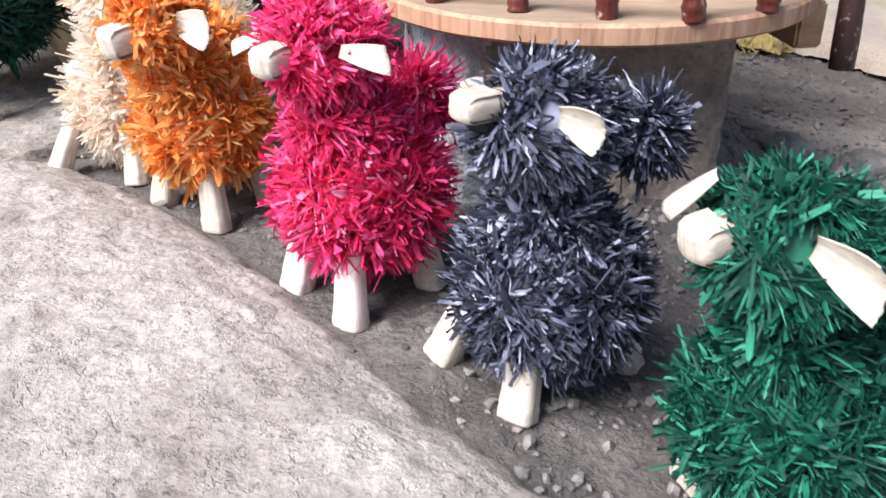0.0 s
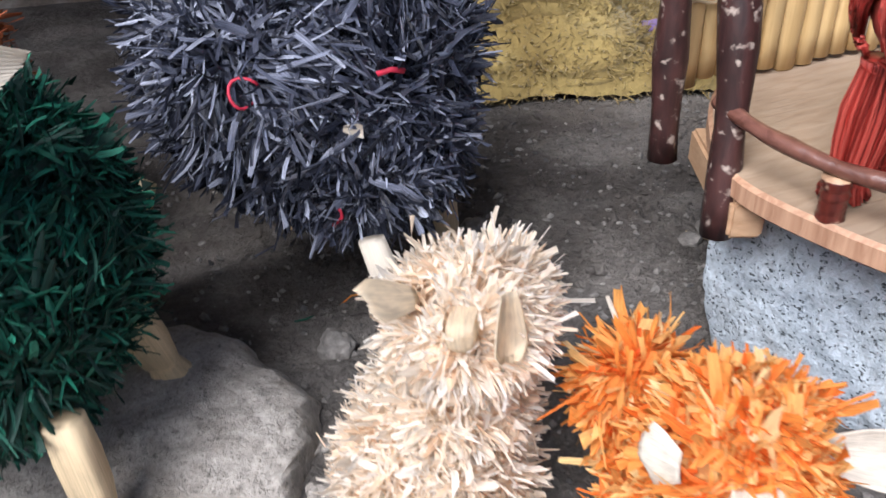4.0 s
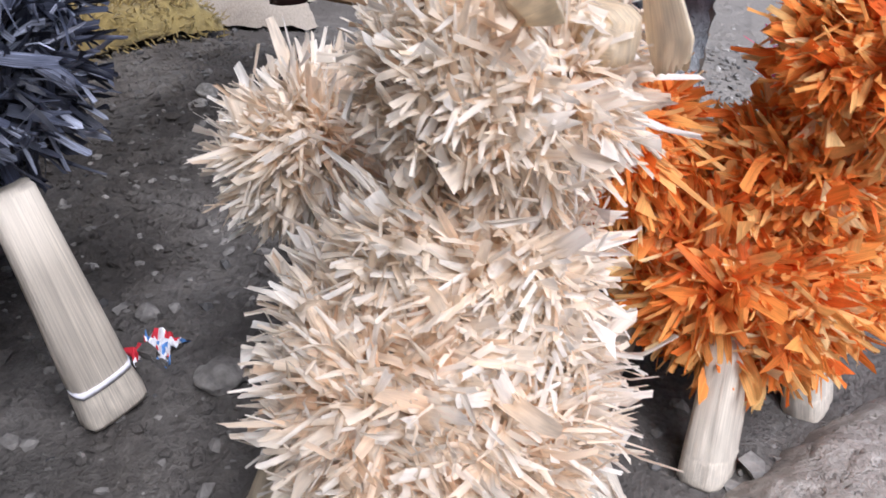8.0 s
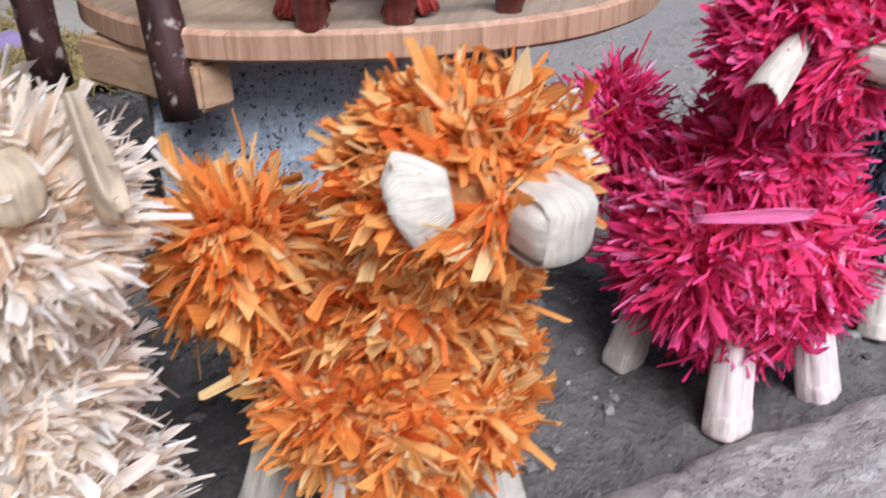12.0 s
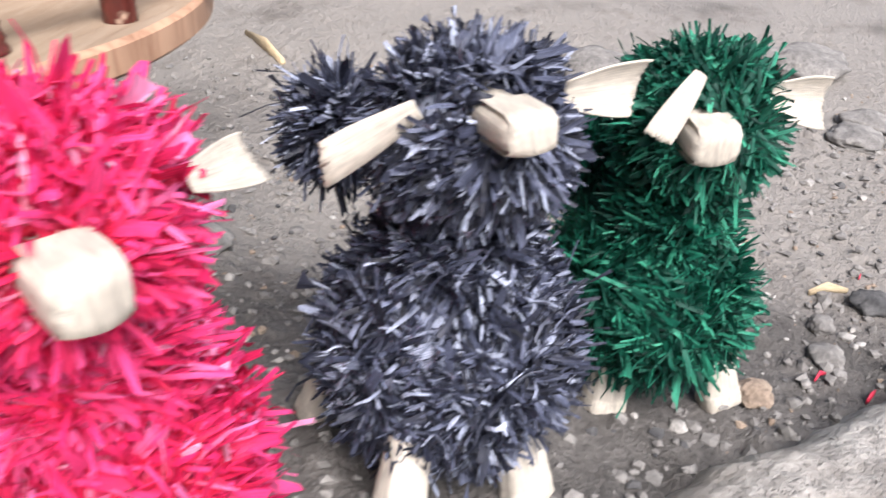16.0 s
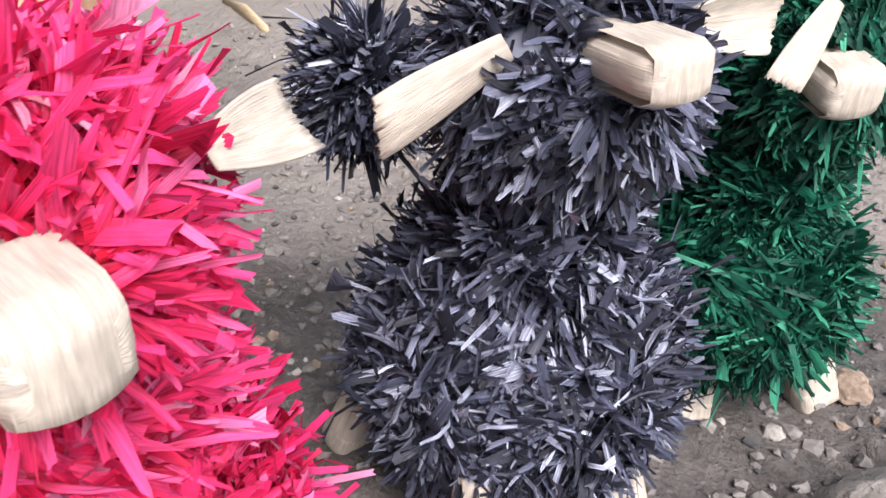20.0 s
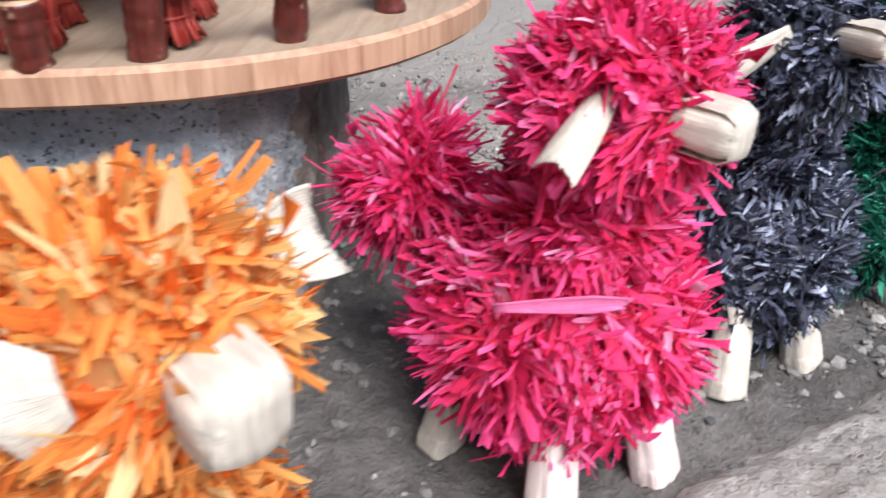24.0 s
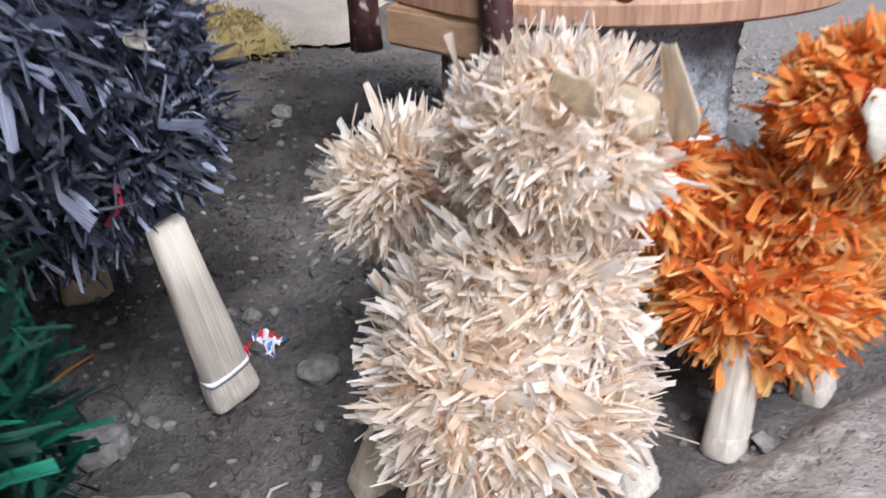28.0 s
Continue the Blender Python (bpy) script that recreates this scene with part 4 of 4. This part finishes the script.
def rail():
    pts = [np.array([-0.040, 1.170, 0.286]), np.array([-0.043, 1.120, 0.281])] + [np.array(p) for p in post_top] + [np.array([0.445, 1.005, 0.282]), np.array([0.452, 1.06, 0.284])]
    pts = np.array(pts)
    t = np.linspace(0, len(pts) - 1, 90)
    path = np.stack([np.interp(t, np.arange(len(pts)), pts[:, k]) for k in range(3)], 1)
    for _ in range(5):
        path[1:-1] = (path[:-2] + 2 * path[1:-1] + path[2:]) / 4
    rad = 0.0062 + 0.0006 * np.sin(np.arange(90) * 0.7)
    rad[[25, 26, 52, 53, 64]] *= 1.35
    v, f, u = tube(path, rad, sides=12, lumps=0.05, seed=8)
    return mesh_of("rail", v - np.array([DECK_C[0], DECK_C[1], DECK_Z]), f, RAIL, u, True)


part("rail", rail(), deck, "bent varnished branch with knots")

fence = thing("bamboo_screen", (0.21, 1.275, DECK_Z), "upright split bamboo screen tied with cord", "screen")
FENCE = np.array([0.21, 1.275, DECK_Z])
rng = np.random.default_rng(5)
x = 0.02
while x < 0.42:
    w = rng.uniform(0.016, 0.024)
    zs = np.linspace(0, 0.36, 13)
    node = rng.uniform(0.03, 0.16)
    rad = w / 2 * (1 + 0.10 * np.exp(-((zs - node) / 0.012) ** 2) + 0.10 * np.exp(-((zs - node - 0.17) / 0.012) ** 2))
    path = np.stack([np.full(13, x + w / 2) + rng.normal(0, 0.004) * zs / 0.3, np.full(13, 1.290 - 0.06 * x + rng.normal(0, 0.0015)), DECK_Z + 0.001 + rng.uniform(0, 0.006) + zs], 1)
    v, f, u = tube(path, rad, sides=12, lumps=0.03, seed=int(x * 1000) + 50, flat=0.6, wide=(1, 0, 0))
    part("bamboo_slat", mesh_of("bamboo_slat", v - FENCE, f, BAMBOO, u, True), fence)
    x += w + 0.0012
for z in (0.082, 0.20):
    path = np.stack([np.linspace(0.016, 0.425, 60), 1.2825 - 0.06 * np.linspace(0.016, 0.425, 60) + 0.001 * np.sin(np.arange(60)), DECK_Z + z + 0.002 * np.sin(np.arange(60) * 1.3)], 1)
    v, f, u = tube(path, [0.0016] * 60, sides=6)
    part("cord", mesh_of("cord", v - FENCE, f, TAN, u, True), fence, "tying cord")


# ---- the cane animals on the deck ----
def bundle(a, b, r0, r1, count, seed, thick=0.0009, flare=1.0):
    """A tied bundle of canes from a to b."""
    rng = np.random.default_rng(seed)
    a, b = np.array(a, float), np.array(b, float)
    d = unit(b - a)
    x = unit(np.cross(d, (0.3, 0.9, 0.1)))
    y = np.cross(d, x)
    out = [tube(np.array([a, a * 0.5 + b * 0.5, a * 0.08 + b * 0.92]), [r0 * 0.9, r0 * 1.05, r0 * 0.8], sides=10)]
    for _ in range(count):
        t = rng.uniform(0, 2 * np.pi)
        k = rng.uniform(0.85, 1.06)
        s = np.array([0, 0.06, 0.2, 0.35, 0.6, 0.84, 0.9, rng.uniform(0.94, 1.0)])
        rr = r0 * k * np.interp(s, (0, 0.06, 0.35, 0.6, 0.82, 0.88, 1.0), (1.0, 0.92, 1.18, 1.08, 0.86, 0.84, flare))
        t2 = t + rng.normal(0, 0.12) * s
        p = a + np.outer(s, b - a) + np.outer(np.cos(t2) * rr, x) + np.outer(np.sin(t2) * rr, y)
        out.append(tube(p, [thick * rng.uniform(0.8, 1.3)] * 8, sides=4))
    return joined(out)


def cane_animal(mat, label, heading, body, radii, feet, seed):
    base = (feet[0][0], feet[0][1], DECK_Z)
    root = thing("cane_llama", base, label, "straw ornament", "cane llamas on the deck")
    B = np.array(base)
    axes = turned(heading)
    rng = np.random.default_rng(seed)
    c, r = np.array(body), np.array(radii)
    pieces = [ball(c, r * (0.86, 0.86, 0.80), axes, seed, 0.03)]
    for half in (0.42, -0.42):
        for _ in range(300):
            t0 = rng.uniform(-0.9, 0.9)
            a = np.linspace(-1.85, 1.85, 12) + rng.normal(0, 0.08)
            k = rng.uniform(0.97, 1.06)
            lx = half * r[0] + t0 * r[0] * 0.60 * (0.50 + 0.50 * np.cos(a))
            ring = np.sqrt(np.maximum(0.05, 1 - (lx / r[0]) ** 2)) * k
            p = np.stack([lx, np.sin(a) * r[1] * ring, np.cos(a) * r[2] * ring], 1)
            pieces.append(tube(c + p @ axes.T, [rng.uniform(0.0009, 0.0015)] * 12, sides=4))
    for end in (1, -1):
        for n in range(170):
            side = 1 if n % 2 else -1
            b = np.linspace(0.05, 1.0, 8)
            h = rng.uniform(-0.2, 1.5) - 1.6 * b ** 2 * rng.uniform(0.5, 1.0)
            k = rng.uniform(0.97, 1.05)
            yy = side * np.sin(b * 1.1)
            zz = np.clip(np.sin(h), -0.95, 0.98) * np.sqrt(np.maximum(0, 1 - yy ** 2))
            xx = end * np.sqrt(np.maximum(0.0, 1 - yy ** 2 - zz ** 2))
            p = np.stack([xx * r[0], yy * r[1], zz * r[2]], 1) * k
            pieces.append(tube(c + p @ axes.T, [rng.uniform(0.0009, 0.0015)] * 8, sides=4))
    v, f, u = joined(pieces)
    tagged(part("body", mesh_of("body", v - B, f, mat, u, True), root, "bent canes laid over a packed core"), kind="stuff")
    for n, p in enumerate(feet):
        top = np.array([p[0], p[1], 0]) * 0.86 + np.array([c[0], c[1], 0]) * 0.14
        top[2] = c[2] - r[2] * 0.62
        foot = np.array([p[0], p[1], DECK_Z + 0.001])
        v, f, u = bundle(top, foot, 0.0155, 0.0175, 190, seed + n, flare=1.22)
        lg = tagged(part("leg", mesh_of("leg", v - B, f, mat, u, True), root, "tied bundle of straight canes"), kind="stuff")
        for h in (0.05, 0.85):
            q = top + np.outer((h, h + 0.012), foot - top)
            v, f, u = tube(q, [0.0160, 0.0160], sides=16, cap=False)
            part("tie", mesh_of("tie", v - B, f, mat, u, True), lg, "binding cane")
    return root


cane_animal(RED_WIRE, "dark red cane llama on bundled legs", (-0.35, -0.94), (0.033, 1.046, 0.380), (0.074, 0.060, 0.060), [(0.018, 1.007), (0.076, 1.020), (0.002, 1.075), (0.048, 1.088)], 200)
cane_animal(SILVER_WIRE, "silver grey cane llama on bundled legs", (0.75, -0.65), (0.163, 1.060, 0.385), (0.075, 0.046, 0.050), [(0.150, 1.030), (0.122, 1.115), (0.205, 1.070), (0.180, 1.000)], 230)
cane_animal(BROWN_WIRE, "brown cane llama on bundled legs", (0.5, -0.85), (0.325, 1.040, 0.385), (0.070, 0.048, 0.052), [(0.294, 0.990), (0.345, 0.995), (0.300, 1.065), (0.352, 1.075)], 260)


# ---- cloths and clutter behind ----
def sheet(name, corners, lift, mat, label, category, seed, hem=0.02, n=(60, 40), thick=0.012):
    """A cloth lying in folds over what is below it: corners in the plan, lift gives its height."""
    a, b, c, d = (np.array(p, float) for p in corners)
    nu, nv = n
    v, f = [], []
    for face in (0, 1):
        for j in range(nv):
            for i in range(nu):
                s, t = i / (nu - 1), j / (nv - 1)
                p = (a * (1 - s) + b * s) * (1 - t) + (d * (1 - s) + c * s) * t
                w = Vector((p[0] + seed, p[1], 0))
                rim = min(s, 1 - s, t, 1 - t)
                round_off = 1 - max(0, 1 - rim / 0.06) ** 2
                z = land(p[0], p[1]) + lift(s, t) * (0.25 + 0.75 * round_off) + hem * (0.5 + noise.noise(w * 7)) * round_off + 0.006 * noise.noise(w * 25)
                crease = thick * 0.9 * noise.noise(Vector((p[0] * 5 + seed, 0, z * 22))) + thick * 0.4 * noise.noise(Vector((p[0] * 14, 4, z * 40)))
                v.append((p[0] + 0.012 * noise.noise(w * 9), p[1] + crease + 0.012 * noise.noise(w * 9 + Vector((3, 0, 0))), z - thick * face * round_off))
    k = nu * nv
    for j in range(nv - 1):
        for i in range(nu - 1):
            q = j * nu + i
            f.append((q, q + 1, q + nu + 1, q + nu))
            f.append((k + q, k + q + nu, k + q + nu + 1, k + q + 1))
    ob = new(name, mesh_of(name, v, f, mat, smooth=True))
    return tagged(ob, label, category)


blanket = sheet("plush_blanket", [(-0.25, 2.00), (0.64, 1.60), (0.86, 1.95), (-0.10, 2.36)], lambda s, t: 0.05 + 0.42 * min(1, max(0, t - 0.06) * 2.6) * (1 - ease((s - 0.42) / 0.3)), PLUSH, "mustard yellow plush blanket heaped in a fold", "blanket", 1.0, hem=0.03, n=(130, 70), thick=0.03)


def pile(ob, count, length, width, mat, seed):
    '''Short plush fibres standing on a cloth.'''
    rng = np.random.default_rng(seed)
    me = ob.data
    co = np.empty(len(me.vertices) * 3, np.float32)
    me.vertices.foreach_get("co", co)
    nr = np.empty(len(me.vertices) * 3, np.float32)
    me.vertices.foreach_get("normal", nr)
    half = len(me.vertices) // 2
    co, nr = co.reshape(-1, 3)[:half].astype(float), nr.reshape(-1, 3)[:half].astype(float)
    k = rng.integers(0, half, count)
    root = co[k] + rng.normal(0, 0.005, (count, 3))
    way = unit(nr[k] + 0.5 * rng.standard_normal((count, 3)) + (0, 0, -0.3))
    side = unit(np.cross(way, rng.standard_normal((count, 3))))
    v, f, u = strips(root - way * 0.006, way, side, length * rng.uniform(0.6, 1.3, count), width * rng.uniform(0.6, 1.4, count), rng.normal(0, 0.8, count), rng, rows=3)
    return tagged(part("plush", mesh_of("plush", v, f, mat, u), ob, "soft plush fibres"), kind="stuff")


pile(blanket, 26000, 0.016, 0.0022, PLUSH, 9)
sheet("lilac_cloth", [(0.32, 1.86), (0.58, 1.72), (0.60, 1.75), (0.34, 1.89)], lambda s, t: 0.085, LILAC, "thin lilac cloth strip on the yellow blanket", "cloth", 2.0, hem=0.006, n=(30, 8), thick=0.003)
sheet("beige_cloth", [(0.62, 1.665), (0.90, 1.52), (1.25, 1.85), (0.80, 2.10)], lambda s, t: 0.035 + 0.05 * t, CANVAS, "crumpled beige cloth lying on the soil", "cloth", 3.0, hem=0.02, n=(60, 40))
sheet("cardboard", [(0.70, 1.66), (1.30, 1.60), (1.50, 2.10), (0.80, 2.20)], lambda s, t: 0.010, CARD, "flattened weathered cardboard on the soil", "cardboard", 4.0, hem=0.008, n=(50, 30), thick=0.006)
sheet("green_cloth", [(0.93, 1.80), (1.25, 1.83), (1.30, 2.15), (0.95, 2.15)], lambda s, t: 0.10, LIME, "lime green cloth bundle", "cloth", 6.0, hem=0.02, n=(40, 30))


# ---- stones and litter on the soil ----
def rock(x, y, size, mat, label, seed, flat=0.6, name="stone"):
    bm = bmesh.new()
    bmesh.ops.create_icosphere(bm, subdivisions=2 if mat is SLAB else 4, radius=1.0)
    rng = np.random.default_rng(seed)
    sx, sy = rng.uniform(0.8, 1.15, 2)
    for v in bm.verts:
        k = 1 + 0.28 * noise.noise(v.co * 1.3 + Vector((seed, 0, 0))) + 0.12 * noise.noise(v.co * 4 + Vector((seed, 5, 0))) + 0.04 * noise.noise(v.co * 11 + Vector((seed, 5, 0)))
        v.co = Vector((v.co.x * sx, v.co.y * sy, v.co.z * flat)) * k * size / 2
    me = bpy.data.meshes.new(name)
    bm.to_mesh(me)
    bm.free()
    me.materials.append(mat)
    me.polygons.foreach_set("use_smooth", [mat is not SLAB] * len(me.polygons))
    ob = new(name, me)
    ob.location = (x, y, land(x, y) + size * flat * 0.22)
    return tagged(ob, label, "stone", "loose stones")


rock(-0.052, 0.990, 0.026, STONE, "small smooth grey stone on the soil", 1)
rock(-0.305, 1.367, 0.040, STONE, "angular grey lump of stone on the soil", 2, 0.8)
rock(0.492, 1.170, 0.085, STONE, "flat rounded grey stone on the soil", 3, 0.35)
rock(0.141, 1.366, 0.026, STONE, "small grey stone on the soil", 4)
rock(-0.075, 1.510, 0.034, STONE, "small angular grey stone on the soil", 5)
rock(0.330, 0.400, 0.030, STONE, "smooth blue-grey pebble on the soil", 6, 0.5)
rock(0.306, 1.486, 0.016, PALE_STONE, "small white pebble on the soil", 7)
rock(0.415, 0.343, 0.034, DARK_STONE, "dark flat stone on the soil", 8, 0.5)
rock(0.602, 1.151, 0.070, STONE, "rounded brown-grey stone half sunk in soil", 9, 0.5)
rock(0.865, 1.344, 0.055, STONE, "rounded grey stone on the far soil", 10, 0.6)
rock(0.880, 0.240, 0.080, STONE, "flat grey stone half sunk in soil", 11, 0.3)
rock(0.299, 0.354, 0.018, PALE_STONE, "small white pebble on the soil", 12)
rock(0.200, 0.524, 0.012, PALE_STONE, "tiny white pebble on the soil", 13)
rock(0.262, 0.464, 0.030, TAN_STONE, "tan crumbling chip of clay", 14, 0.5)
rock(1.000, 0.590, 0.120, STONE, "broad grey stone half sunk in the far soil", 15, 0.45)
rock(1.110, 0.280, 0.140, STONE, "broad brown-grey stone half sunk in the far soil", 16, 0.35)
rock(0.820, 0.268, 0.075, STONE, "flat pale stone half sunk in soil", 17, 0.3)
rock(0.535, 1.090, 0.040, PALE_STONE, "rounded pale grey stone on the soil", 18, 0.6)
rock(0.335, 0.925, 0.055, STONE, "flat grey stone beside the cement block", 19, 0.35)
rock(0.375, 0.945, 0.038, STONE, "flat grey stone beside the cement block", 20, 0.4)
rock(-0.204, 1.250, 0.030, STONE, "rough grey stone on the dark soil", 21, 0.7)
rock(-0.139, 1.332, 0.018, STONE, "small rough grey stone on the soil", 22, 0.7)
rock(0.348, 1.495, 0.026, PALE_STONE, "small pale stone on the dark soil", 23, 0.7)
rock(0.179, 1.378, 0.034, STONE, "grey stone on the dark soil", 24, 0.6)
rock(0.372, 0.395, 0.026, STONE, "blue-grey pebble on the soil", 25, 0.6)
for n in range(18):
    rng = np.random.default_rng(300 + n)
    rock(-0.372 + rng.normal(0, 0.016), 1.20 + rng.normal(0, 0.05), rng.uniform(0.008, 0.026), SLAB, "broken grey stone chip beside the slabs", 40 + n, 0.4)


def litter(name, pts, r, mat, label, category, flat=1.0):
    v, f, u = tube(np.array(pts, float), [r * k for k in np.interp(np.linspace(0, 1, len(pts)), (0, 0.3, 0.8, 1), (0.7, 1, 1, 0.5))], sides=8, flat=flat, lumps=0.08, seed=3)
    return tagged(new(name, mesh_of(name, v, f, mat, u, True)), label, category)


def low(x, y, up=0.003):
    return (x, y, land(x, y) + up)


def wrapper(x, y):
    """A crumpled sweet wrapper: one twisted sheet of three colours."""
    n = 16
    v, f, slots = [], [], []
    for face in (0, 1):
        for j in range(n):
            for i in range(n):
                a, b = i / (n - 1) - 0.5, j / (n - 1) - 0.5
                pinch = 0.55 + 0.9 * abs(a)
                w = Vector((a * 7, b * 7, 1.3))
                h = 0.006 + 0.010 * noise.noise(w) + 0.004 * noise.noise(w * 2.7)
                px, py = x + a * 0.036 * (0.8 + 0.3 * noise.noise(w + Vector((5, 0, 0)))), y + b * 0.032 * pinch
                v.append((px, py, land(x, y) + max(0.001, h) - face * 0.0006))
    k = n * n
    for j in range(n - 1):
        for i in range(n - 1):
            q = j * n + i
            f.append((q, q + 1, q + n + 1, q + n))
            f.append((k + q, k + q + n, k + q + n + 1, k + q + 1))
            t = noise.noise(Vector((i * 0.27, j * 0.27, 3.0)))
            slots += [0 if abs(t) < 0.16 else (1 if t > 0 else 2)] * 2
    return tagged(new("candy_wrapper", mesh_of("candy_wrapper", v, f, [FOIL_WHITE, FOIL_BLUE, FOIL_RED], slots=slots)), "crumpled white, blue and red foil candy wrapper", "wrapper")


wrapper(-0.178, 1.306)
litter("red_scrap", [low(0.274, 0.382), low(0.280, 0.378, 0.005), low(0.288, 0.373)], 0.004, THREAD, "red husk scrap lying on the soil", "scrap", 0.4)
litter("pink_scrap", [low(0.293, 0.415), low(0.299, 0.411, 0.006), low(0.304, 0.405)], 0.0025, THREAD, "pink husk scrap lying on the soil", "scrap", 0.5)
litter("red_scrap", [low(0.46, 0.345), low(0.467, 0.342)], 0.003, THREAD, "small red husk scrap lying on the soil", "scrap", 0.4)
litter("wood_chip", [low(0.425, 0.395), low(0.432, 0.38, 0.006), low(0.436, 0.36)], 0.005, TAN, "pale splinter of wood on the soil", "wood chip", 0.35)
litter("stick", [low(0.95, 1.065), low(1.03, 1.12, 0.008), low(1.14, 1.20)], 0.011, TAN, "pale dry stick lying on the soil", "stick", 0.5)
litter("wire", [low(-0.262, 1.37, 0.004), low(-0.252, 1.385, 0.014), low(-0.262, 1.402, 0.010), low(-0.275, 1.41)], 0.0009, WIRE_BLACK, "bent thin dark wire on the soil", "wire")
litter("husk_thread", [low(-0.275, 1.44), low(-0.260, 1.446, 0.005), low(-0.225, 1.44), low(-0.21, 1.43)], 0.0012, ORANGE, "orange husk thread lying on the soil", "scrap")
litter("twig", [low(0.150, 1.385), low(0.158, 1.36, 0.006), low(0.170, 1.335)], 0.0022, TAN, "thin dry twig lying on the soil", "twig")
litter("green_husk_scrap", [low(-0.33, 1.43), low(-0.318, 1.425, 0.006), low(-0.308, 1.43)], 0.0018, DEEP_GREEN, "dark green husk scrap on the soil", "scrap", 0.5)
litter("white_thread", [low(-0.345, 1.245), low(-0.338, 1.238, 0.005), low(-0.326, 1.240), low(-0.318, 1.232)], 0.0012, PALE, "curled white husk thread on the soil", "scrap")
litter("red_scrap", [(-0.235, 0.700, 0.0515), (-0.228, 0.698, 0.053), (-0.222, 0.699, 0.0515)], 0.0022, THREAD, "tiny red scrap on the stone slab", "scrap", 0.5)


def scatter(count, box, sizes, mat, name, label, seed, bias=1.0):
    """Grit: many small stones in one mesh."""
    rng = np.random.default_rng(seed)
    bm = bmesh.new()
    bmesh.ops.create_icosphere(bm, subdivisions=1, radius=1.0)
    base = np.array([v.co for v in bm.verts])
    tri = [tuple(v.index for v in q.verts) for q in bm.faces]
    bm.free()
    vs, fs = [], []
    for k in range(count):
        px, py = rng.uniform(box[0], box[1]), rng.uniform(box[2], box[3])
        size = sizes[0] + (sizes[1] - sizes[0]) * rng.random() ** 3
        q = base * (1 + 0.25 * rng.standard_normal((len(base), 1))) * rng.uniform(0.6, 1.2, 3) * size / 2
        q[:, 2] *= 0.7
        a = rng.uniform(0, 6.28)
        q = np.stack([q[:, 0] * math.cos(a) - q[:, 1] * math.sin(a), q[:, 0] * math.sin(a) + q[:, 1] * math.cos(a), q[:, 2]], 1)
        vs.append(q + (px, py, land(px, py) + size * 0.12))
        fs += [tuple(i + k * len(base) for i in t) for t in tri]
    ob = new(name, mesh_of(name, np.concatenate(vs), fs, mat))
    return tagged(ob, label, "gravel", kind="stuff")


scatter(3600, (-0.5, 1.0, 0.85, 1.9), (0.0018, 0.013), STONE, "gravel", "scattered grey grit and small clods on the soil", 1)
scatter(4200, (0.02, 0.85, 0.15, 1.0), (0.0018, 0.014), STONE, "gravel", "scattered grey and pale grit on the soil", 2)
scatter(220, (-0.4, 0.9, 0.1, 1.8), (0.0018, 0.009), PALE_STONE, "gravel", "scattered pale grit on the soil", 3)
scatter(900, (-0.4, 0.9, 0.1, 1.8), (0.002, 0.012), DARK_STONE, "gravel", "scattered dark clods on the soil", 4)
scatter(3400, (-0.3, 0.7, 1.10, 1.80), (0.002, 0.017), SOIL, "clods", "crumbled dark clods of soil", 5)
scatter(380, (0.18, 1.0, 0.15, 0.95), (0.002, 0.013), PALE_STONE, "gravel", "scattered pale pebbles on the soil", 6)
scatter(420, (0.18, 1.0, 0.15, 0.95), (0.002, 0.009), TAN_STONE, "gravel", "scattered brown pebbles on the soil", 7)
scatter(5200, (-0.35, 0.6, 1.05, 1.75), (0.002, 0.011), SOIL, "clods", "crumbled dark clods of soil", 8)
